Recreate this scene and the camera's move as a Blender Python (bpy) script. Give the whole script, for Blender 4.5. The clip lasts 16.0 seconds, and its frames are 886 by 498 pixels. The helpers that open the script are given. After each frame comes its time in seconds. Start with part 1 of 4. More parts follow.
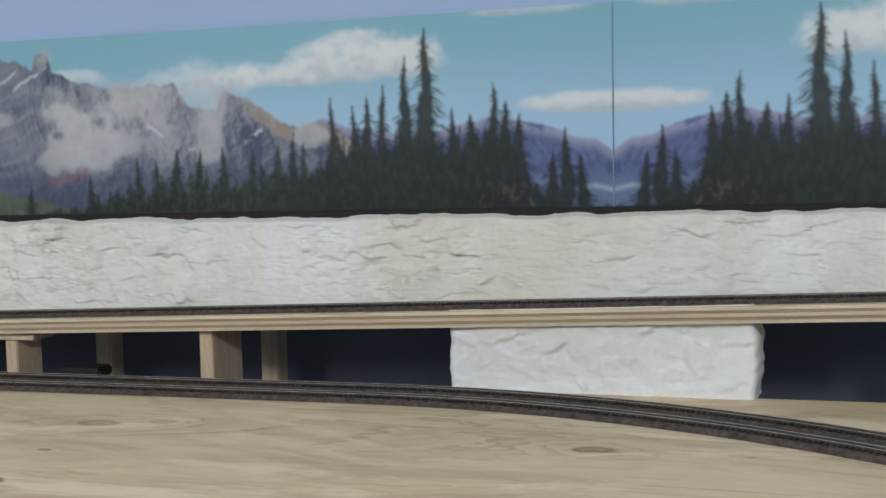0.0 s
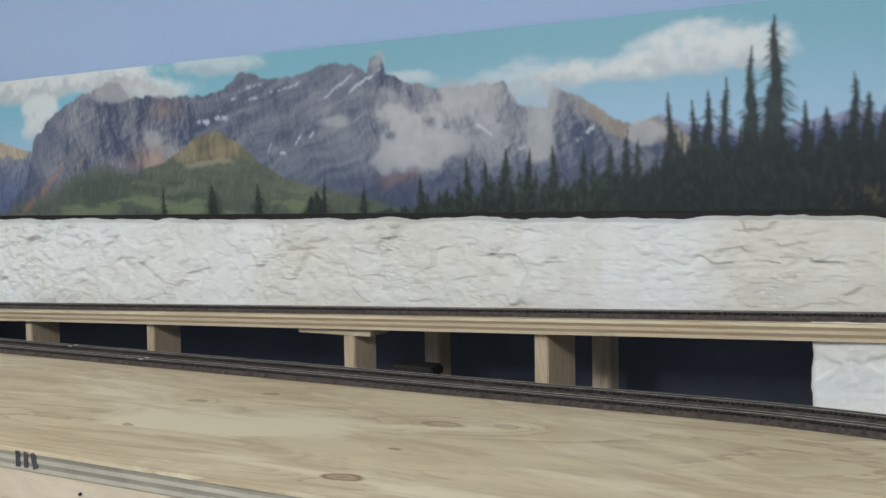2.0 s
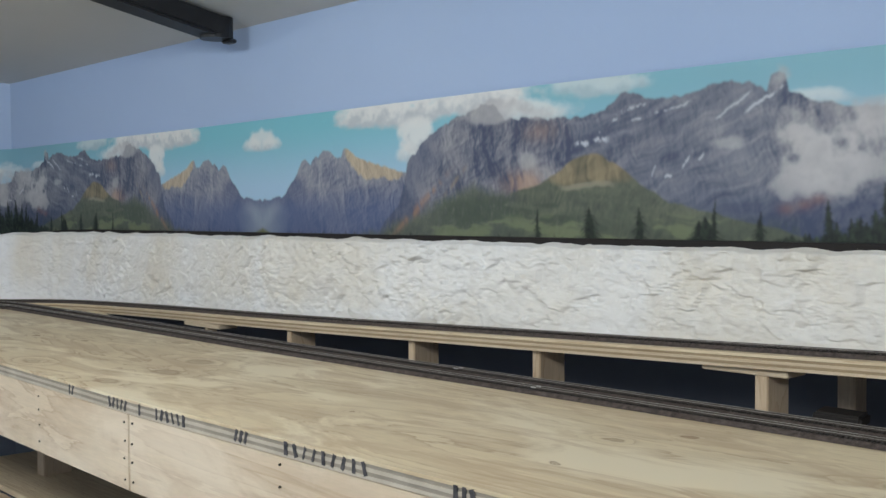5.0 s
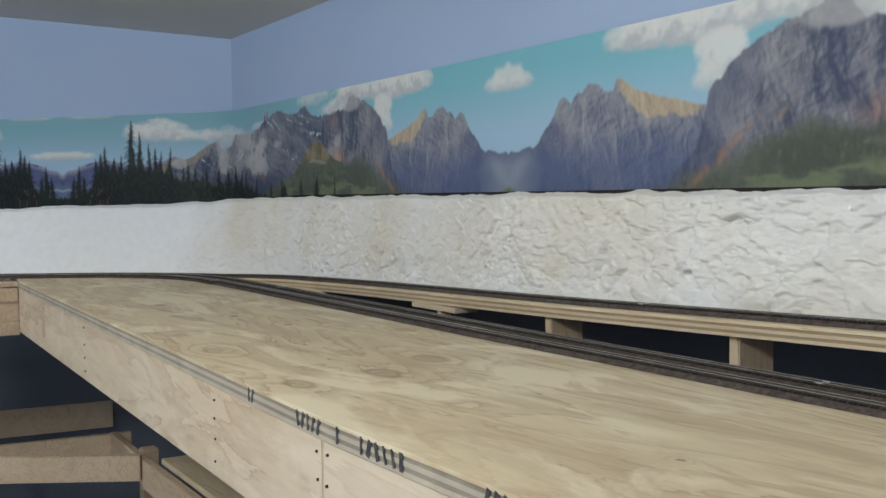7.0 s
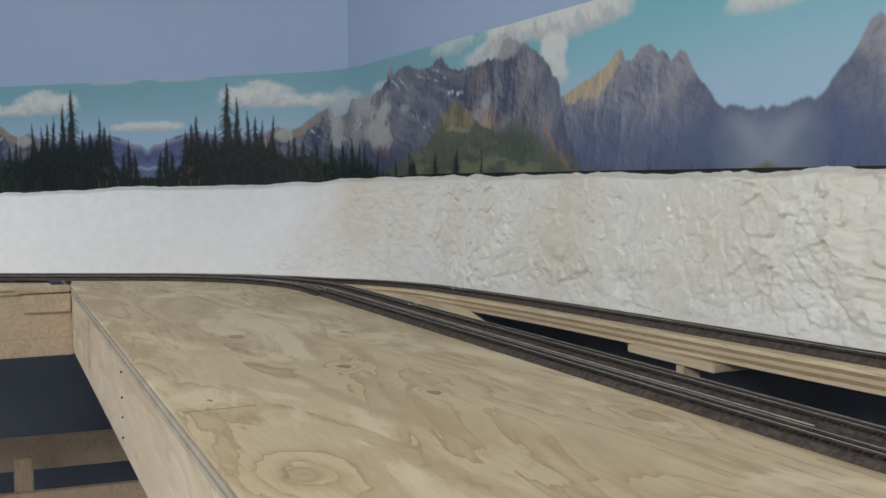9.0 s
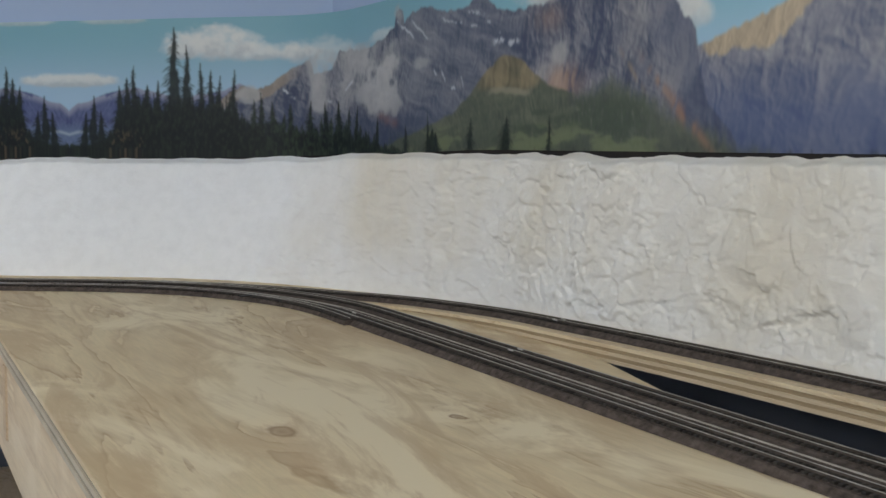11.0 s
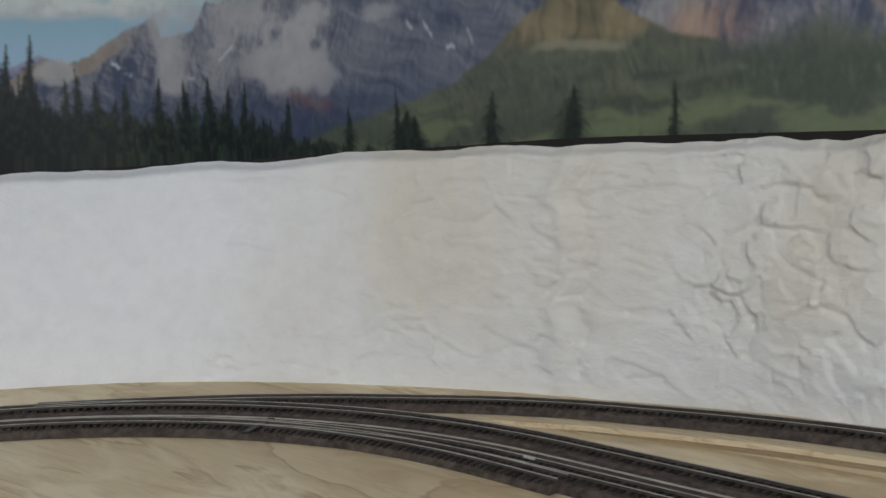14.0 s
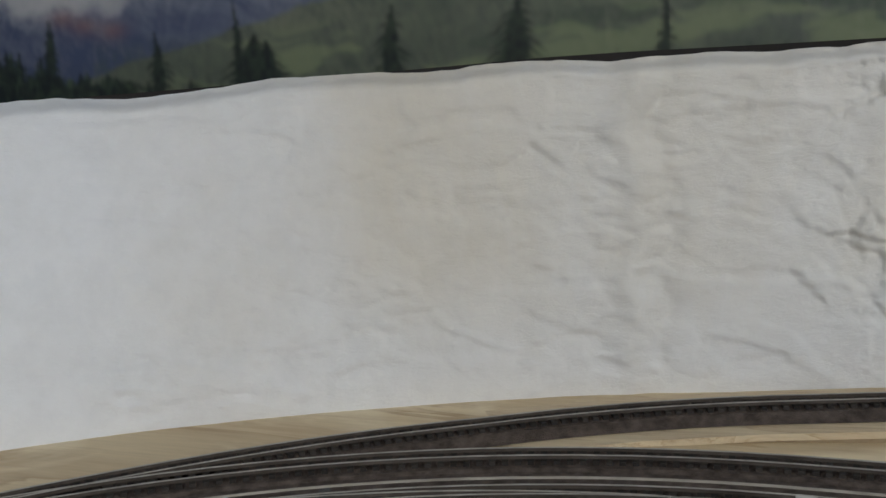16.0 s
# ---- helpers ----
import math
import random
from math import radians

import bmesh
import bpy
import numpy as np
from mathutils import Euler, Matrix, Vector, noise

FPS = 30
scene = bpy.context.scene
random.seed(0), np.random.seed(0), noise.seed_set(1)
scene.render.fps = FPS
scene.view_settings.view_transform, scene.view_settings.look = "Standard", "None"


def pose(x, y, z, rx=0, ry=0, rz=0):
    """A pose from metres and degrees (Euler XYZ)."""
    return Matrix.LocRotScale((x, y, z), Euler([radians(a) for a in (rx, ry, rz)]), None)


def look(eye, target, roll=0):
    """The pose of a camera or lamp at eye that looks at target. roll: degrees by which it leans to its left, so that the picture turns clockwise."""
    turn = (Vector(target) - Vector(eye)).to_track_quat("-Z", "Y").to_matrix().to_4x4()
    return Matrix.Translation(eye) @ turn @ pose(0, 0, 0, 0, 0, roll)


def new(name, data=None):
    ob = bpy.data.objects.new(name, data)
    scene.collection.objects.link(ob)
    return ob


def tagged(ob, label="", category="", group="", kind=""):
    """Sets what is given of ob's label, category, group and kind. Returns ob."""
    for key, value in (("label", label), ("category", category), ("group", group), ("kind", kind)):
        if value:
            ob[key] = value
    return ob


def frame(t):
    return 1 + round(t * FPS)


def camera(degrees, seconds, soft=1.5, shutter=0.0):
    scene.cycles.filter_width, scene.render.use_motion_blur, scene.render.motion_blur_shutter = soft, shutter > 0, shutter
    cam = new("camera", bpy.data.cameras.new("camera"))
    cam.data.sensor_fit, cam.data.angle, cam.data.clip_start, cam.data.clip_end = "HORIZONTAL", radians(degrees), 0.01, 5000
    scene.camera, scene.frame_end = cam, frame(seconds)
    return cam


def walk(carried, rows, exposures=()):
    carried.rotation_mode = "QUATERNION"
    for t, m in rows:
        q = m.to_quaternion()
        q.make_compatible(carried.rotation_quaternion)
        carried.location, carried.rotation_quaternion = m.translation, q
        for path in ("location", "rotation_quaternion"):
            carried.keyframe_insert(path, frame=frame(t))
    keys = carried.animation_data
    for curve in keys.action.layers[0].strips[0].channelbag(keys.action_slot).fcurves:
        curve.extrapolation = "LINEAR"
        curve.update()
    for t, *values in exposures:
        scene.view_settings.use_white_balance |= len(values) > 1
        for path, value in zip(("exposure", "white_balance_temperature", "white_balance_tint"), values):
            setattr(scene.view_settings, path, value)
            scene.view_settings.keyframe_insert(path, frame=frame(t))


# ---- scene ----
cam = camera(45.0, 16.0)
PATH = [
    (0, (0.468, 0.401, 1.71), (-0.092, 2.317, 1.589), -1.2),
    (0.5, (0.439, 0.41, 1.702), (-0.249, 2.285, 1.593), -2.8),
    (1, (0.422, 0.418, 1.704), (-0.382, 2.246, 1.595), -1.9),
    (1.5, (0.406, 0.432, 1.703), (-0.518, 2.204, 1.618), -0.9),
    (2, (0.391, 0.429, 1.706), (-0.65, 2.133, 1.602), -1.0),
    (2.5, (0.379, 0.415, 1.714), (-0.734, 2.073, 1.602), -1.0),
    (3, (0.363, 0.414, 1.712), (-0.814, 2.028, 1.617), -0.8),
    (3.5, (0.35, 0.399, 1.718), (-0.898, 1.959, 1.625), -0.9),
    (4, (0.339, 0.384, 1.725), (-0.995, 1.871, 1.64), -1.3),
    (4.2, (0.33, 0.377, 1.725), (-1.027, 1.844, 1.644), -1.1),
    (6.3, (0.004, 0.522, 1.676), (-1.629, 1.673, 1.596), -0.3),
    (6.5, (-0.049, 0.551, 1.666), (-1.7, 1.678, 1.582), -0.4),
    (7, (-0.165, 0.646, 1.672), (-1.887, 1.658, 1.576), -0.5),
    (7.5, (-0.284, 0.705, 1.666), (-2.061, 1.614, 1.539), -0.1),
    (8, (-0.469, 0.755, 1.673), (-2.273, 1.61, 1.549), -0.7),
    (8.5, (-0.599, 0.797, 1.667), (-2.413, 1.628, 1.533), 0.6),
    (9, (-0.756, 0.86, 1.67), (-2.575, 1.68, 1.541), -0.3),
    (9.5, (-0.887, 0.887, 1.667), (-2.711, 1.694, 1.524), -0.8),
    (10, (-1.051, 0.886, 1.673), (-2.852, 1.744, 1.527), -0.0),
    (10.2, (-1.104, 0.886, 1.673), (-2.891, 1.772, 1.521), 0.6),
    (12.3, (-1.554, 0.907, 1.685), (-3.172, 2.058, 1.446), 0.3),
    (12.5, (-1.605, 0.907, 1.684), (-3.2, 2.091, 1.446), 0.5),
    (13, (-1.77, 0.929, 1.687), (-3.344, 2.152, 1.519), -1.2),
    (13.5, (-1.854, 0.924, 1.69), (-3.44, 2.126, 1.486), -0.6),
    (14, (-1.938, 0.918, 1.68), (-3.314, 2.355, 1.48), -1.4),
    (14.5, (-2.006, 0.903, 1.675), (-3.143, 2.531, 1.435), -0.8),
    (15, (-2.132, 0.947, 1.657), (-3.227, 2.596, 1.369), -0.8),
    (15.5, (-2.208, 0.973, 1.661), (-3.221, 2.673, 1.368), -0.7),
    (16, (-2.284, 0.961, 1.661), (-3.004, 2.804, 1.374), -2.6),
]
LIGHT = [(0, -0.05, 6610, 8), (3, 0.12, 6650, 7), (4, 0.11, 6650, 7), (6.5, 0.03, 6780, 7), (10, 0.10, 7030, 9), (13.5, 0.06, 7020, 9), (16, -0.06, 6980, 9)]
walk(cam, [(t, look(eye, target, roll)) for t, eye, target, roll in PATH], LIGHT)

# ---- light ----
BENCH, WALL_Y, CORNER_X, KNEE = 1.50, 1.68, -3.10, 2.125
world = bpy.data.worlds.new("world")
scene.world = world
world.use_nodes = True
world.node_tree.nodes["Background"].inputs[0].default_value = (0.55, 0.62, 0.75, 1)
world.node_tree.nodes["Background"].inputs[1].default_value = 0.02


def ceiling_z(y):
    """The ceiling climbs from the low back wall towards the room."""
    return KNEE + 0.19 * (WALL_Y - y)


# Assumed ceiling lamps, out of view; the last is added fill for dark gaps
ASSUMED_LAMPS = [(-2.6, -0.05, 11), (-0.9, -0.05, 28), (0.9, -0.05, 31), (-0.6, -1.7, 26)]


def assumed_lamp(x, y, watts):
    data = bpy.data.lights.new("assumed_room_light", "POINT")
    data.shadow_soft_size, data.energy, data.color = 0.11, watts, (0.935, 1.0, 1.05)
    new("assumed_room_light", data).location = (x, y, ceiling_z(y) - 0.20)


for lx, ly, power in ASSUMED_LAMPS:
    assumed_lamp(lx, ly, power)


# ---- materials ----
def lin(r, g, b):
    f = lambda c: (c / 255) / 12.92 if c <= 10 else ((c / 255 + 0.055) / 1.055) ** 2.4
    return (f(r), f(g), f(b), 1.0)


class Mat:
    """A small wrapper round a node material."""

    def __init__(self, name, rough=0.6, metal=0.0, spec=0.3):
        self.m = bpy.data.materials.new(name)
        self.m.use_nodes = True
        self.t = self.m.node_tree
        self.b = self.t.nodes["Principled BSDF"]
        self.b.inputs["Roughness"].default_value = rough
        self.b.inputs["Metallic"].default_value = metal
        self.b.inputs["Specular IOR Level"].default_value = spec
        self.co = self.t.nodes.new("ShaderNodeTexCoord").outputs["Object"]

    def node(self, kind, **values):
        n = self.t.nodes.new(kind)
        for k, v in values.items():
            n.inputs[k.replace("_", " ")].default_value = v
        return n

    def link(self, a, b):
        self.t.links.new(a, b)

    def scaled(self, sx, sy, sz):
        n = self.t.nodes.new("ShaderNodeMapping")
        n.inputs["Scale"].default_value = (sx, sy, sz)
        self.link(self.co, n.inputs["Vector"])
        return n.outputs["Vector"]

    def noise(self, vector, scale, detail=4.0, rough=0.55, warp=0.0):
        n = self.node("ShaderNodeTexNoise", Scale=scale, Detail=detail, Roughness=rough, Distortion=warp)
        self.link(vector, n.inputs["Vector"])
        return n.outputs["Fac"]

    def ramp(self, fac, *stops):
        n = self.t.nodes.new("ShaderNodeValToRGB")
        e = n.color_ramp.elements
        while len(e) < len(stops):
            e.new(0.5)
        for k, (p, c) in zip(e, stops):
            k.position, k.color = p, c
        self.link(fac, n.inputs["Fac"])
        return n.outputs["Color"]

    def mix(self, fac, a, b, blend="MIX"):
        n = self.t.nodes.new("ShaderNodeMix")
        n.data_type, n.blend_type = "RGBA", blend
        ins = {"Factor": n.inputs[0], "A": n.inputs[6], "B": n.inputs[7]}
        for key, value in (("Factor", fac), ("A", a), ("B", b)):
            if isinstance(value, (int, float, tuple)):
                ins[key].default_value = value
            else:
                self.link(value, ins[key])
        return n.outputs[2]

    def color(self, c):
        if isinstance(c, tuple):
            self.b.inputs["Base Color"].default_value = c
        else:
            self.link(c, self.b.inputs["Base Color"])
        return self

    def bump(self, height, strength, distance):
        n = self.node("ShaderNodeBump", Strength=strength, Distance=distance)
        self.link(height, n.inputs["Height"])
        self.link(n.outputs["Normal"], self.b.inputs["Normal"])
        return self


def grey(v):
    return (v, v, v, 1.0)


def wall_paint(name, a, b):
    m = Mat(name, 0.75)
    big = m.noise(m.scaled(1, 1, 1), 1.1, 3)
    m.color(m.ramp(big, (0.3, a), (0.7, b)))
    return m.bump(m.noise(m.scaled(1, 1, 1), 260, 2), 0.12, 0.001).m


def wood(name, pale, dark, along=(0.9, 3.9, 3.9), rough=0.6, lines=12.0, spots=(), blotch=0.0):
    """Softwood: wavering growth lines drawn out along the grain, warmer patches and, on veneer, single knots."""
    m = Mat(name, rough)
    flow = m.noise(m.scaled(*along), 1.5, 5.0, 0.58, 1.1)
    marks = []
    if spots:
        quake = m.node("ShaderNodeTexNoise", Scale=38.0, Detail=3.0)
        m.link(m.co, quake.inputs["Vector"])
        bent = m.t.nodes.new("ShaderNodeVectorMath")
        bent.operation = "MULTIPLY_ADD"
        m.link(quake.outputs["Color"], bent.inputs[0])
        bent.inputs[1].default_value = (0.020, 0.012, 0.0)
        m.link(m.co, bent.inputs[2])
    for kx, ky, kr, depth in spots:
        # grain bows round each knot
        place = m.t.nodes.new("ShaderNodeMapping")
        place.vector_type = "TEXTURE"
        place.inputs["Location"].default_value = (kx + 0.010, ky + 0.006, 1.5)
        place.inputs["Scale"].default_value = (kr, kr * 0.55, 1.0)
        m.link(bent.outputs[0], place.inputs["Vector"])
        far = m.t.nodes.new("ShaderNodeVectorMath")
        far.operation = "LENGTH"
        m.link(place.outputs[0], far.inputs[0])
        marks.append((far.outputs["Value"], depth))
        fall = m.t.nodes.new("ShaderNodeMapRange")
        fall.interpolation_type = "SMOOTHSTEP"
        m.link(far.outputs["Value"], fall.inputs["Value"])
        fall.inputs["From Max"].default_value, fall.inputs["To Min"].default_value, fall.inputs["To Max"].default_value = 3.6, 0.22, 0.0
        plus = m.t.nodes.new("ShaderNodeMath")
        m.link(flow, plus.inputs[0])
        m.link(fall.outputs[0], plus.inputs[1])
        flow = plus.outputs[0]
    times = m.t.nodes.new("ShaderNodeMath")
    times.operation = "MULTIPLY"
    m.link(flow, times.inputs[0])
    times.inputs[1].default_value = lines
    wave = m.t.nodes.new("ShaderNodeMath")
    wave.operation = "FRACT"
    m.link(times.outputs[0], wave.inputs[0])
    part_way = lambda k: tuple(p + (d - p) * k for p, d in zip(pale, dark))
    base = m.ramp(wave.outputs[0], (0.0, pale), (0.45, part_way(0.05)), (0.80, part_way(0.30)), (0.94, part_way(0.66)), (1.0, part_way(0.10)))
    patch = m.ramp(m.noise(m.scaled(along[0] * 2.6, along[1] * 1.7, along[2] * 1.7), 1.5, 5, 0.62, 1.0), (0.42, grey(0)), (0.50, grey(0.4)), (0.66, grey(1)))
    light = tuple(min(0.9, 1.08 * p) for p in pale[:3]) + (1,)
    strength = m.ramp(m.noise(m.scaled(along[0] * 1.3, along[1] * 0.8, along[2] * 0.8), 1.9, 3), (0.35, grey(0.30)), (0.62, grey(0.95)))
    col = m.mix(strength, m.mix(patch, light, part_way(0.48)), base)
    fine = m.ramp(m.noise(m.scaled(6, 90, 90) if along[0] < along[1] else m.scaled(90, 90, 6), 4, 4, 0.7), (0.3, grey(0.88)), (0.62, grey(1)))
    col = m.mix(1.0, col, fine, "MULTIPLY")
    if blotch:
        # bleached and sanded patches of the face veneer
        pale_patch = m.ramp(m.noise(m.scaled(2.2, 5.5, 5.5), 1.6, 5, 0.62, 0.9), (0.50, grey(0)), (0.60, grey(blotch)))
        col = m.mix(pale_patch, col, tuple(min(0.9, g * p) for g, p in zip((1.10, 1.14, 1.22), pale)) + (1,))
        brown_patch = m.ramp(m.noise(m.scaled(1.6, 7.5, 7.5), 1.9, 6, 0.66, 1.6), (0.53, grey(0)), (0.60, grey(0.55 * blotch)), (0.72, grey(0.9 * blotch)))
        col = m.mix(brown_patch, col, tuple(p + (d - p) * 0.5 for p, d in zip(pale, dark)))
    for far, depth in marks:
        spot = m.ramp(far, (0.0, grey(0.85 * depth)), (0.45, grey(0.60 * depth)), (0.70, grey(depth)), (0.85, grey(0.40 * depth)), (1.0, grey(0.15 * depth)))
        spot_rim = m.mix(1.0, spot, m.ramp(far, (0.9, grey(1)), (1.0, grey(0))), "MULTIPLY")
        col = m.mix(spot_rim, col, tuple(0.75 * d for d in dark[:3]) + (1,))
    m.color(col)
    return m.bump(m.noise(m.scaled(5, 70, 70), 5, 3), 0.15, 0.0006).m


def plain(name, a, b, rough=0.6, scale=30, metal=0.0, bump=0.2, depth=0.0005):
    m = Mat(name, rough, metal)
    m.color(m.ramp(m.noise(m.scaled(1, 1, 1), scale, 4), (0.32, a), (0.68, b)))
    return m.bump(m.noise(m.scaled(1, 1, 1), scale * 7, 3), bump, depth).m


def varied(name, a, b, rough=0.7):
    """Colour that differs from piece to piece."""
    m = Mat(name, rough)
    info = m.t.nodes.new("ShaderNodeObjectInfo")
    geo = m.t.nodes.new("ShaderNodeNewGeometry")
    s = m.t.nodes.new("ShaderNodeMath")
    s.operation = "ADD"
    m.link(info.outputs["Random"], s.inputs[0])
    m.link(geo.outputs["Random Per Island"], s.inputs[1])
    f = m.t.nodes.new("ShaderNodeMath")
    f.operation = "FRACT"
    m.link(s.outputs[0], f.inputs[0])
    m.color(m.ramp(f.outputs[0], (0.0, a), (1.0, b)))
    return m.m


def plaster_material():
    m = Mat("plaster", 0.85, spec=0.15)
    cloud = m.noise(m.scaled(1, 1, 0.55), 3.4, 6, 0.62, 0.6)
    stain = m.ramp(cloud, (0.42, grey(0)), (0.64, grey(1)))
    white, cream = (0.845, 0.85, 0.87, 1), (0.725, 0.672, 0.585, 1)
    sep = m.t.nodes.new("ShaderNodeSeparateXYZ")
    m.link(m.co, sep.inputs[0])
    # the bare white coat at the corner end, and the tinted coat with a wavering border
    edge = m.t.nodes.new("ShaderNodeMath")
    edge.operation = "MULTIPLY_ADD"
    m.link(m.noise(m.scaled(1, 1, 1), 9, 4), edge.inputs[0])
    edge.inputs[1].default_value = 0.16
    m.link(sep.outputs["X"], edge.inputs[2])
    tint = m.t.nodes.new("ShaderNodeMapRange")
    m.link(edge.outputs[0], tint.inputs["Value"])
    tint.inputs["From Min"].default_value, tint.inputs["From Max"].default_value = -2.60, -2.46
    # the cream tint weakens towards the foot in ragged runs
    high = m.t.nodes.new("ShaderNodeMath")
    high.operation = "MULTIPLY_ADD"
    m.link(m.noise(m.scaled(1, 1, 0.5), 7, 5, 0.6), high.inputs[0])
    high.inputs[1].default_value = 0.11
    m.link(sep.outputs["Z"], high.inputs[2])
    height_fade = m.t.nodes.new("ShaderNodeMapRange")
    m.link(high.outputs[0], height_fade.inputs["Value"])
    height_fade.inputs["From Min"].default_value, height_fade.inputs["From Max"].default_value = 1.565, 1.625
    blotch = m.mix(1.0, m.mix(stain, grey(0.42), grey(1.0)), m.mix(height_fade.outputs[0], grey(0.30), grey(1.0)), "MULTIPLY")
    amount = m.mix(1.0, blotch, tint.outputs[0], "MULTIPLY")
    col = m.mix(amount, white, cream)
    fine = m.ramp(m.noise(m.scaled(1, 1, 1), 55, 5, 0.65), (0.25, grey(0.93)), (0.6, grey(1)))
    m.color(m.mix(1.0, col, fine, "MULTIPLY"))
    h = m.mix(0.45, m.noise(m.scaled(1, 1, 1.6), 85, 6, 0.7, 1.2), m.noise(m.scaled(1, 1, 2.2), 260, 4, 0.65, 0.6))
    return m.bump(h, 0.30, 0.004).m


def print_material():
    m = Mat("printed_paper", 0.5, spec=0.35)
    a = m.t.nodes.new("ShaderNodeAttribute")
    a.attribute_name = "print"
    m.color(a.outputs["Color"])
    return m.bump(m.noise(m.scaled(1, 1, 1), 5, 2), 0.05, 0.01).m


BLUE = wall_paint("blue_wall_paint", lin(170, 190, 222), lin(178, 197, 226))
CEIL = wall_paint("ceiling_paint", (0.70, 0.67, 0.62, 1), (0.76, 0.73, 0.68, 1))
FLOOR = plain("floor_concrete", (0.16, 0.155, 0.15, 1), (0.24, 0.235, 0.23, 1), 0.7, 3)
KNOTS = [
    (-0.076, 1.048, 0.020, 1.0), (-0.104, 1.235, 0.026, 0.7), (-0.052, 1.252, 0.016, 0.5), (-0.385, 1.216, 0.014, 0.6), (-0.340, 1.280, 0.010, 0.9), (-0.093, 1.137, 0.007, 1.0), (-0.361, 1.105, 0.010, 0.7),
    (0.345, 1.225, 0.020, 0.9), (-1.084, 1.030, 0.032, 0.6), (-1.098, 1.126, 0.034, 0.7), (-1.154, 1.209, 0.036, 0.5), (-1.347, 1.036, 0.024, 0.5), (-1.906, 1.130, 0.016, 0.7), (-1.892, 1.250, 0.010, 0.9),
    (-1.678, 1.175, 0.012, 0.9), (-1.580, 1.032, 0.005, 1.0), (-1.532, 1.202, 0.009, 0.9), (-1.387, 1.306, 0.026, 0.5), (-0.680, 1.127, 0.006, 0.9),
]
PLY = wood("plywood_face", (0.73, 0.605, 0.405, 1), (0.36, 0.20, 0.095, 1), lines=9.0, spots=KNOTS, blotch=1.0)
PLY_PLAIN = wood("plywood_plain", (0.72, 0.60, 0.42, 1), (0.36, 0.20, 0.095, 1), (1.2, 34, 34), lines=9.0)
EDGE_PALE = plain("table_edge_pale", (0.44, 0.38, 0.30, 1), (0.56, 0.49, 0.39, 1), 0.7, 25)
EDGE_DARK = plain("table_edge_dark", (0.25, 0.21, 0.17, 1), (0.36, 0.31, 0.25, 1), 0.7, 25)
PLY_FRONT = wood("plywood_front", (0.72, 0.59, 0.43, 1), (0.40, 0.25, 0.14, 1), (0.55, 5.0, 5.0), lines=7.0, blotch=0.5)
PINE = wood("pine_board", (0.66, 0.51, 0.36, 1), (0.40, 0.24, 0.13, 1), (0.8, 9.0, 9.0))
POST = wood("pine_post", (0.60, 0.47, 0.33, 1), (0.38, 0.24, 0.14, 1), (9.0, 9.0, 0.9))
PLY_LIGHT = wood("ply_light", (0.60, 0.49, 0.35, 1), (0.42, 0.29, 0.17, 1), (1.2, 40, 40))
PLY_DARK = wood("ply_dark", (0.36, 0.27, 0.17, 1), (0.20, 0.12, 0.06, 1), (1.2, 40, 40))
PLASTER = plaster_material()
PRINT = print_material()
FOAM = plain("brown_roadbed", (0.052, 0.039, 0.034, 1), (0.135, 0.105, 0.092, 1), 0.95, 170, 0, 0.9, 0.0015)
TIE = varied("brown_tie", (0.016, 0.013, 0.012, 1), (0.05, 0.042, 0.038, 1))
RAIL = plain("nickel_rail", (0.050, 0.040, 0.034, 1), (0.10, 0.082, 0.07, 1), 0.6, 90, 0.1)
RAIL_HEAD = plain("rail_head", (0.30, 0.28, 0.26, 1), (0.52, 0.49, 0.45, 1), 0.42, 70, 0.3)
JOINER = plain("bright_joiner", (0.45, 0.44, 0.42, 1), (0.62, 0.6, 0.58, 1), 0.4, 90, 0.4)
SCREW = plain("dark_screw", (0.03, 0.028, 0.026, 1), (0.08, 0.07, 0.06, 1), 0.4, 90, 0.8)
INK = plain("stamp_ink", (0.03, 0.03, 0.035, 1), (0.11, 0.10, 0.10, 1), 0.7, 160)
BLACK = plain("dark_metal", (0.018, 0.018, 0.02, 1), (0.03, 0.03, 0.032, 1), 0.45, 20)
NAVY = plain("dark_blue_board", (0.10, 0.11, 0.135, 1), (0.135, 0.146, 0.172, 1), 0.7, 4)
SEAM_GREY = plain("seam_shadow", (0.24, 0.33, 0.37, 1), (0.29, 0.39, 0.43, 1), 0.7, 30)
WHITE = plain("white_enamel", (0.75, 0.75, 0.74, 1), (0.8, 0.8, 0.79, 1), 0.4, 8)
GAP_WOOD = plain("pale_gap_wood", (0.30, 0.27, 0.24, 1), (0.52, 0.48, 0.43, 1), 0.6, 50)


def glow(name, strength):
    m = Mat(name)
    m.color(grey(0.8))
    m.b.inputs["Emission Color"].default_value = (1, 0.98, 0.94, 1)
    m.b.inputs["Emission Strength"].default_value = strength
    return m.m


# Glow for the bowls of the made-up ceiling lights
ASSUMED_DIFFUSER = glow("assumed_lamp_diffuser", 3.0)


# ---- building helpers ----
def mesh_part(name, verts, faces, material, parent=None, label="", smooth=False):
    me = bpy.data.meshes.new(name)
    me.from_pydata([tuple(v) for v in verts], [], [tuple(f) for f in faces])
    me.materials.append(material)
    if smooth:
        me.polygons.foreach_set("use_smooth", [True] * len(me.polygons))
    ob = new(name, me)
    if parent:
        ob.parent = parent
    if label:
        ob["label"] = label
    return ob


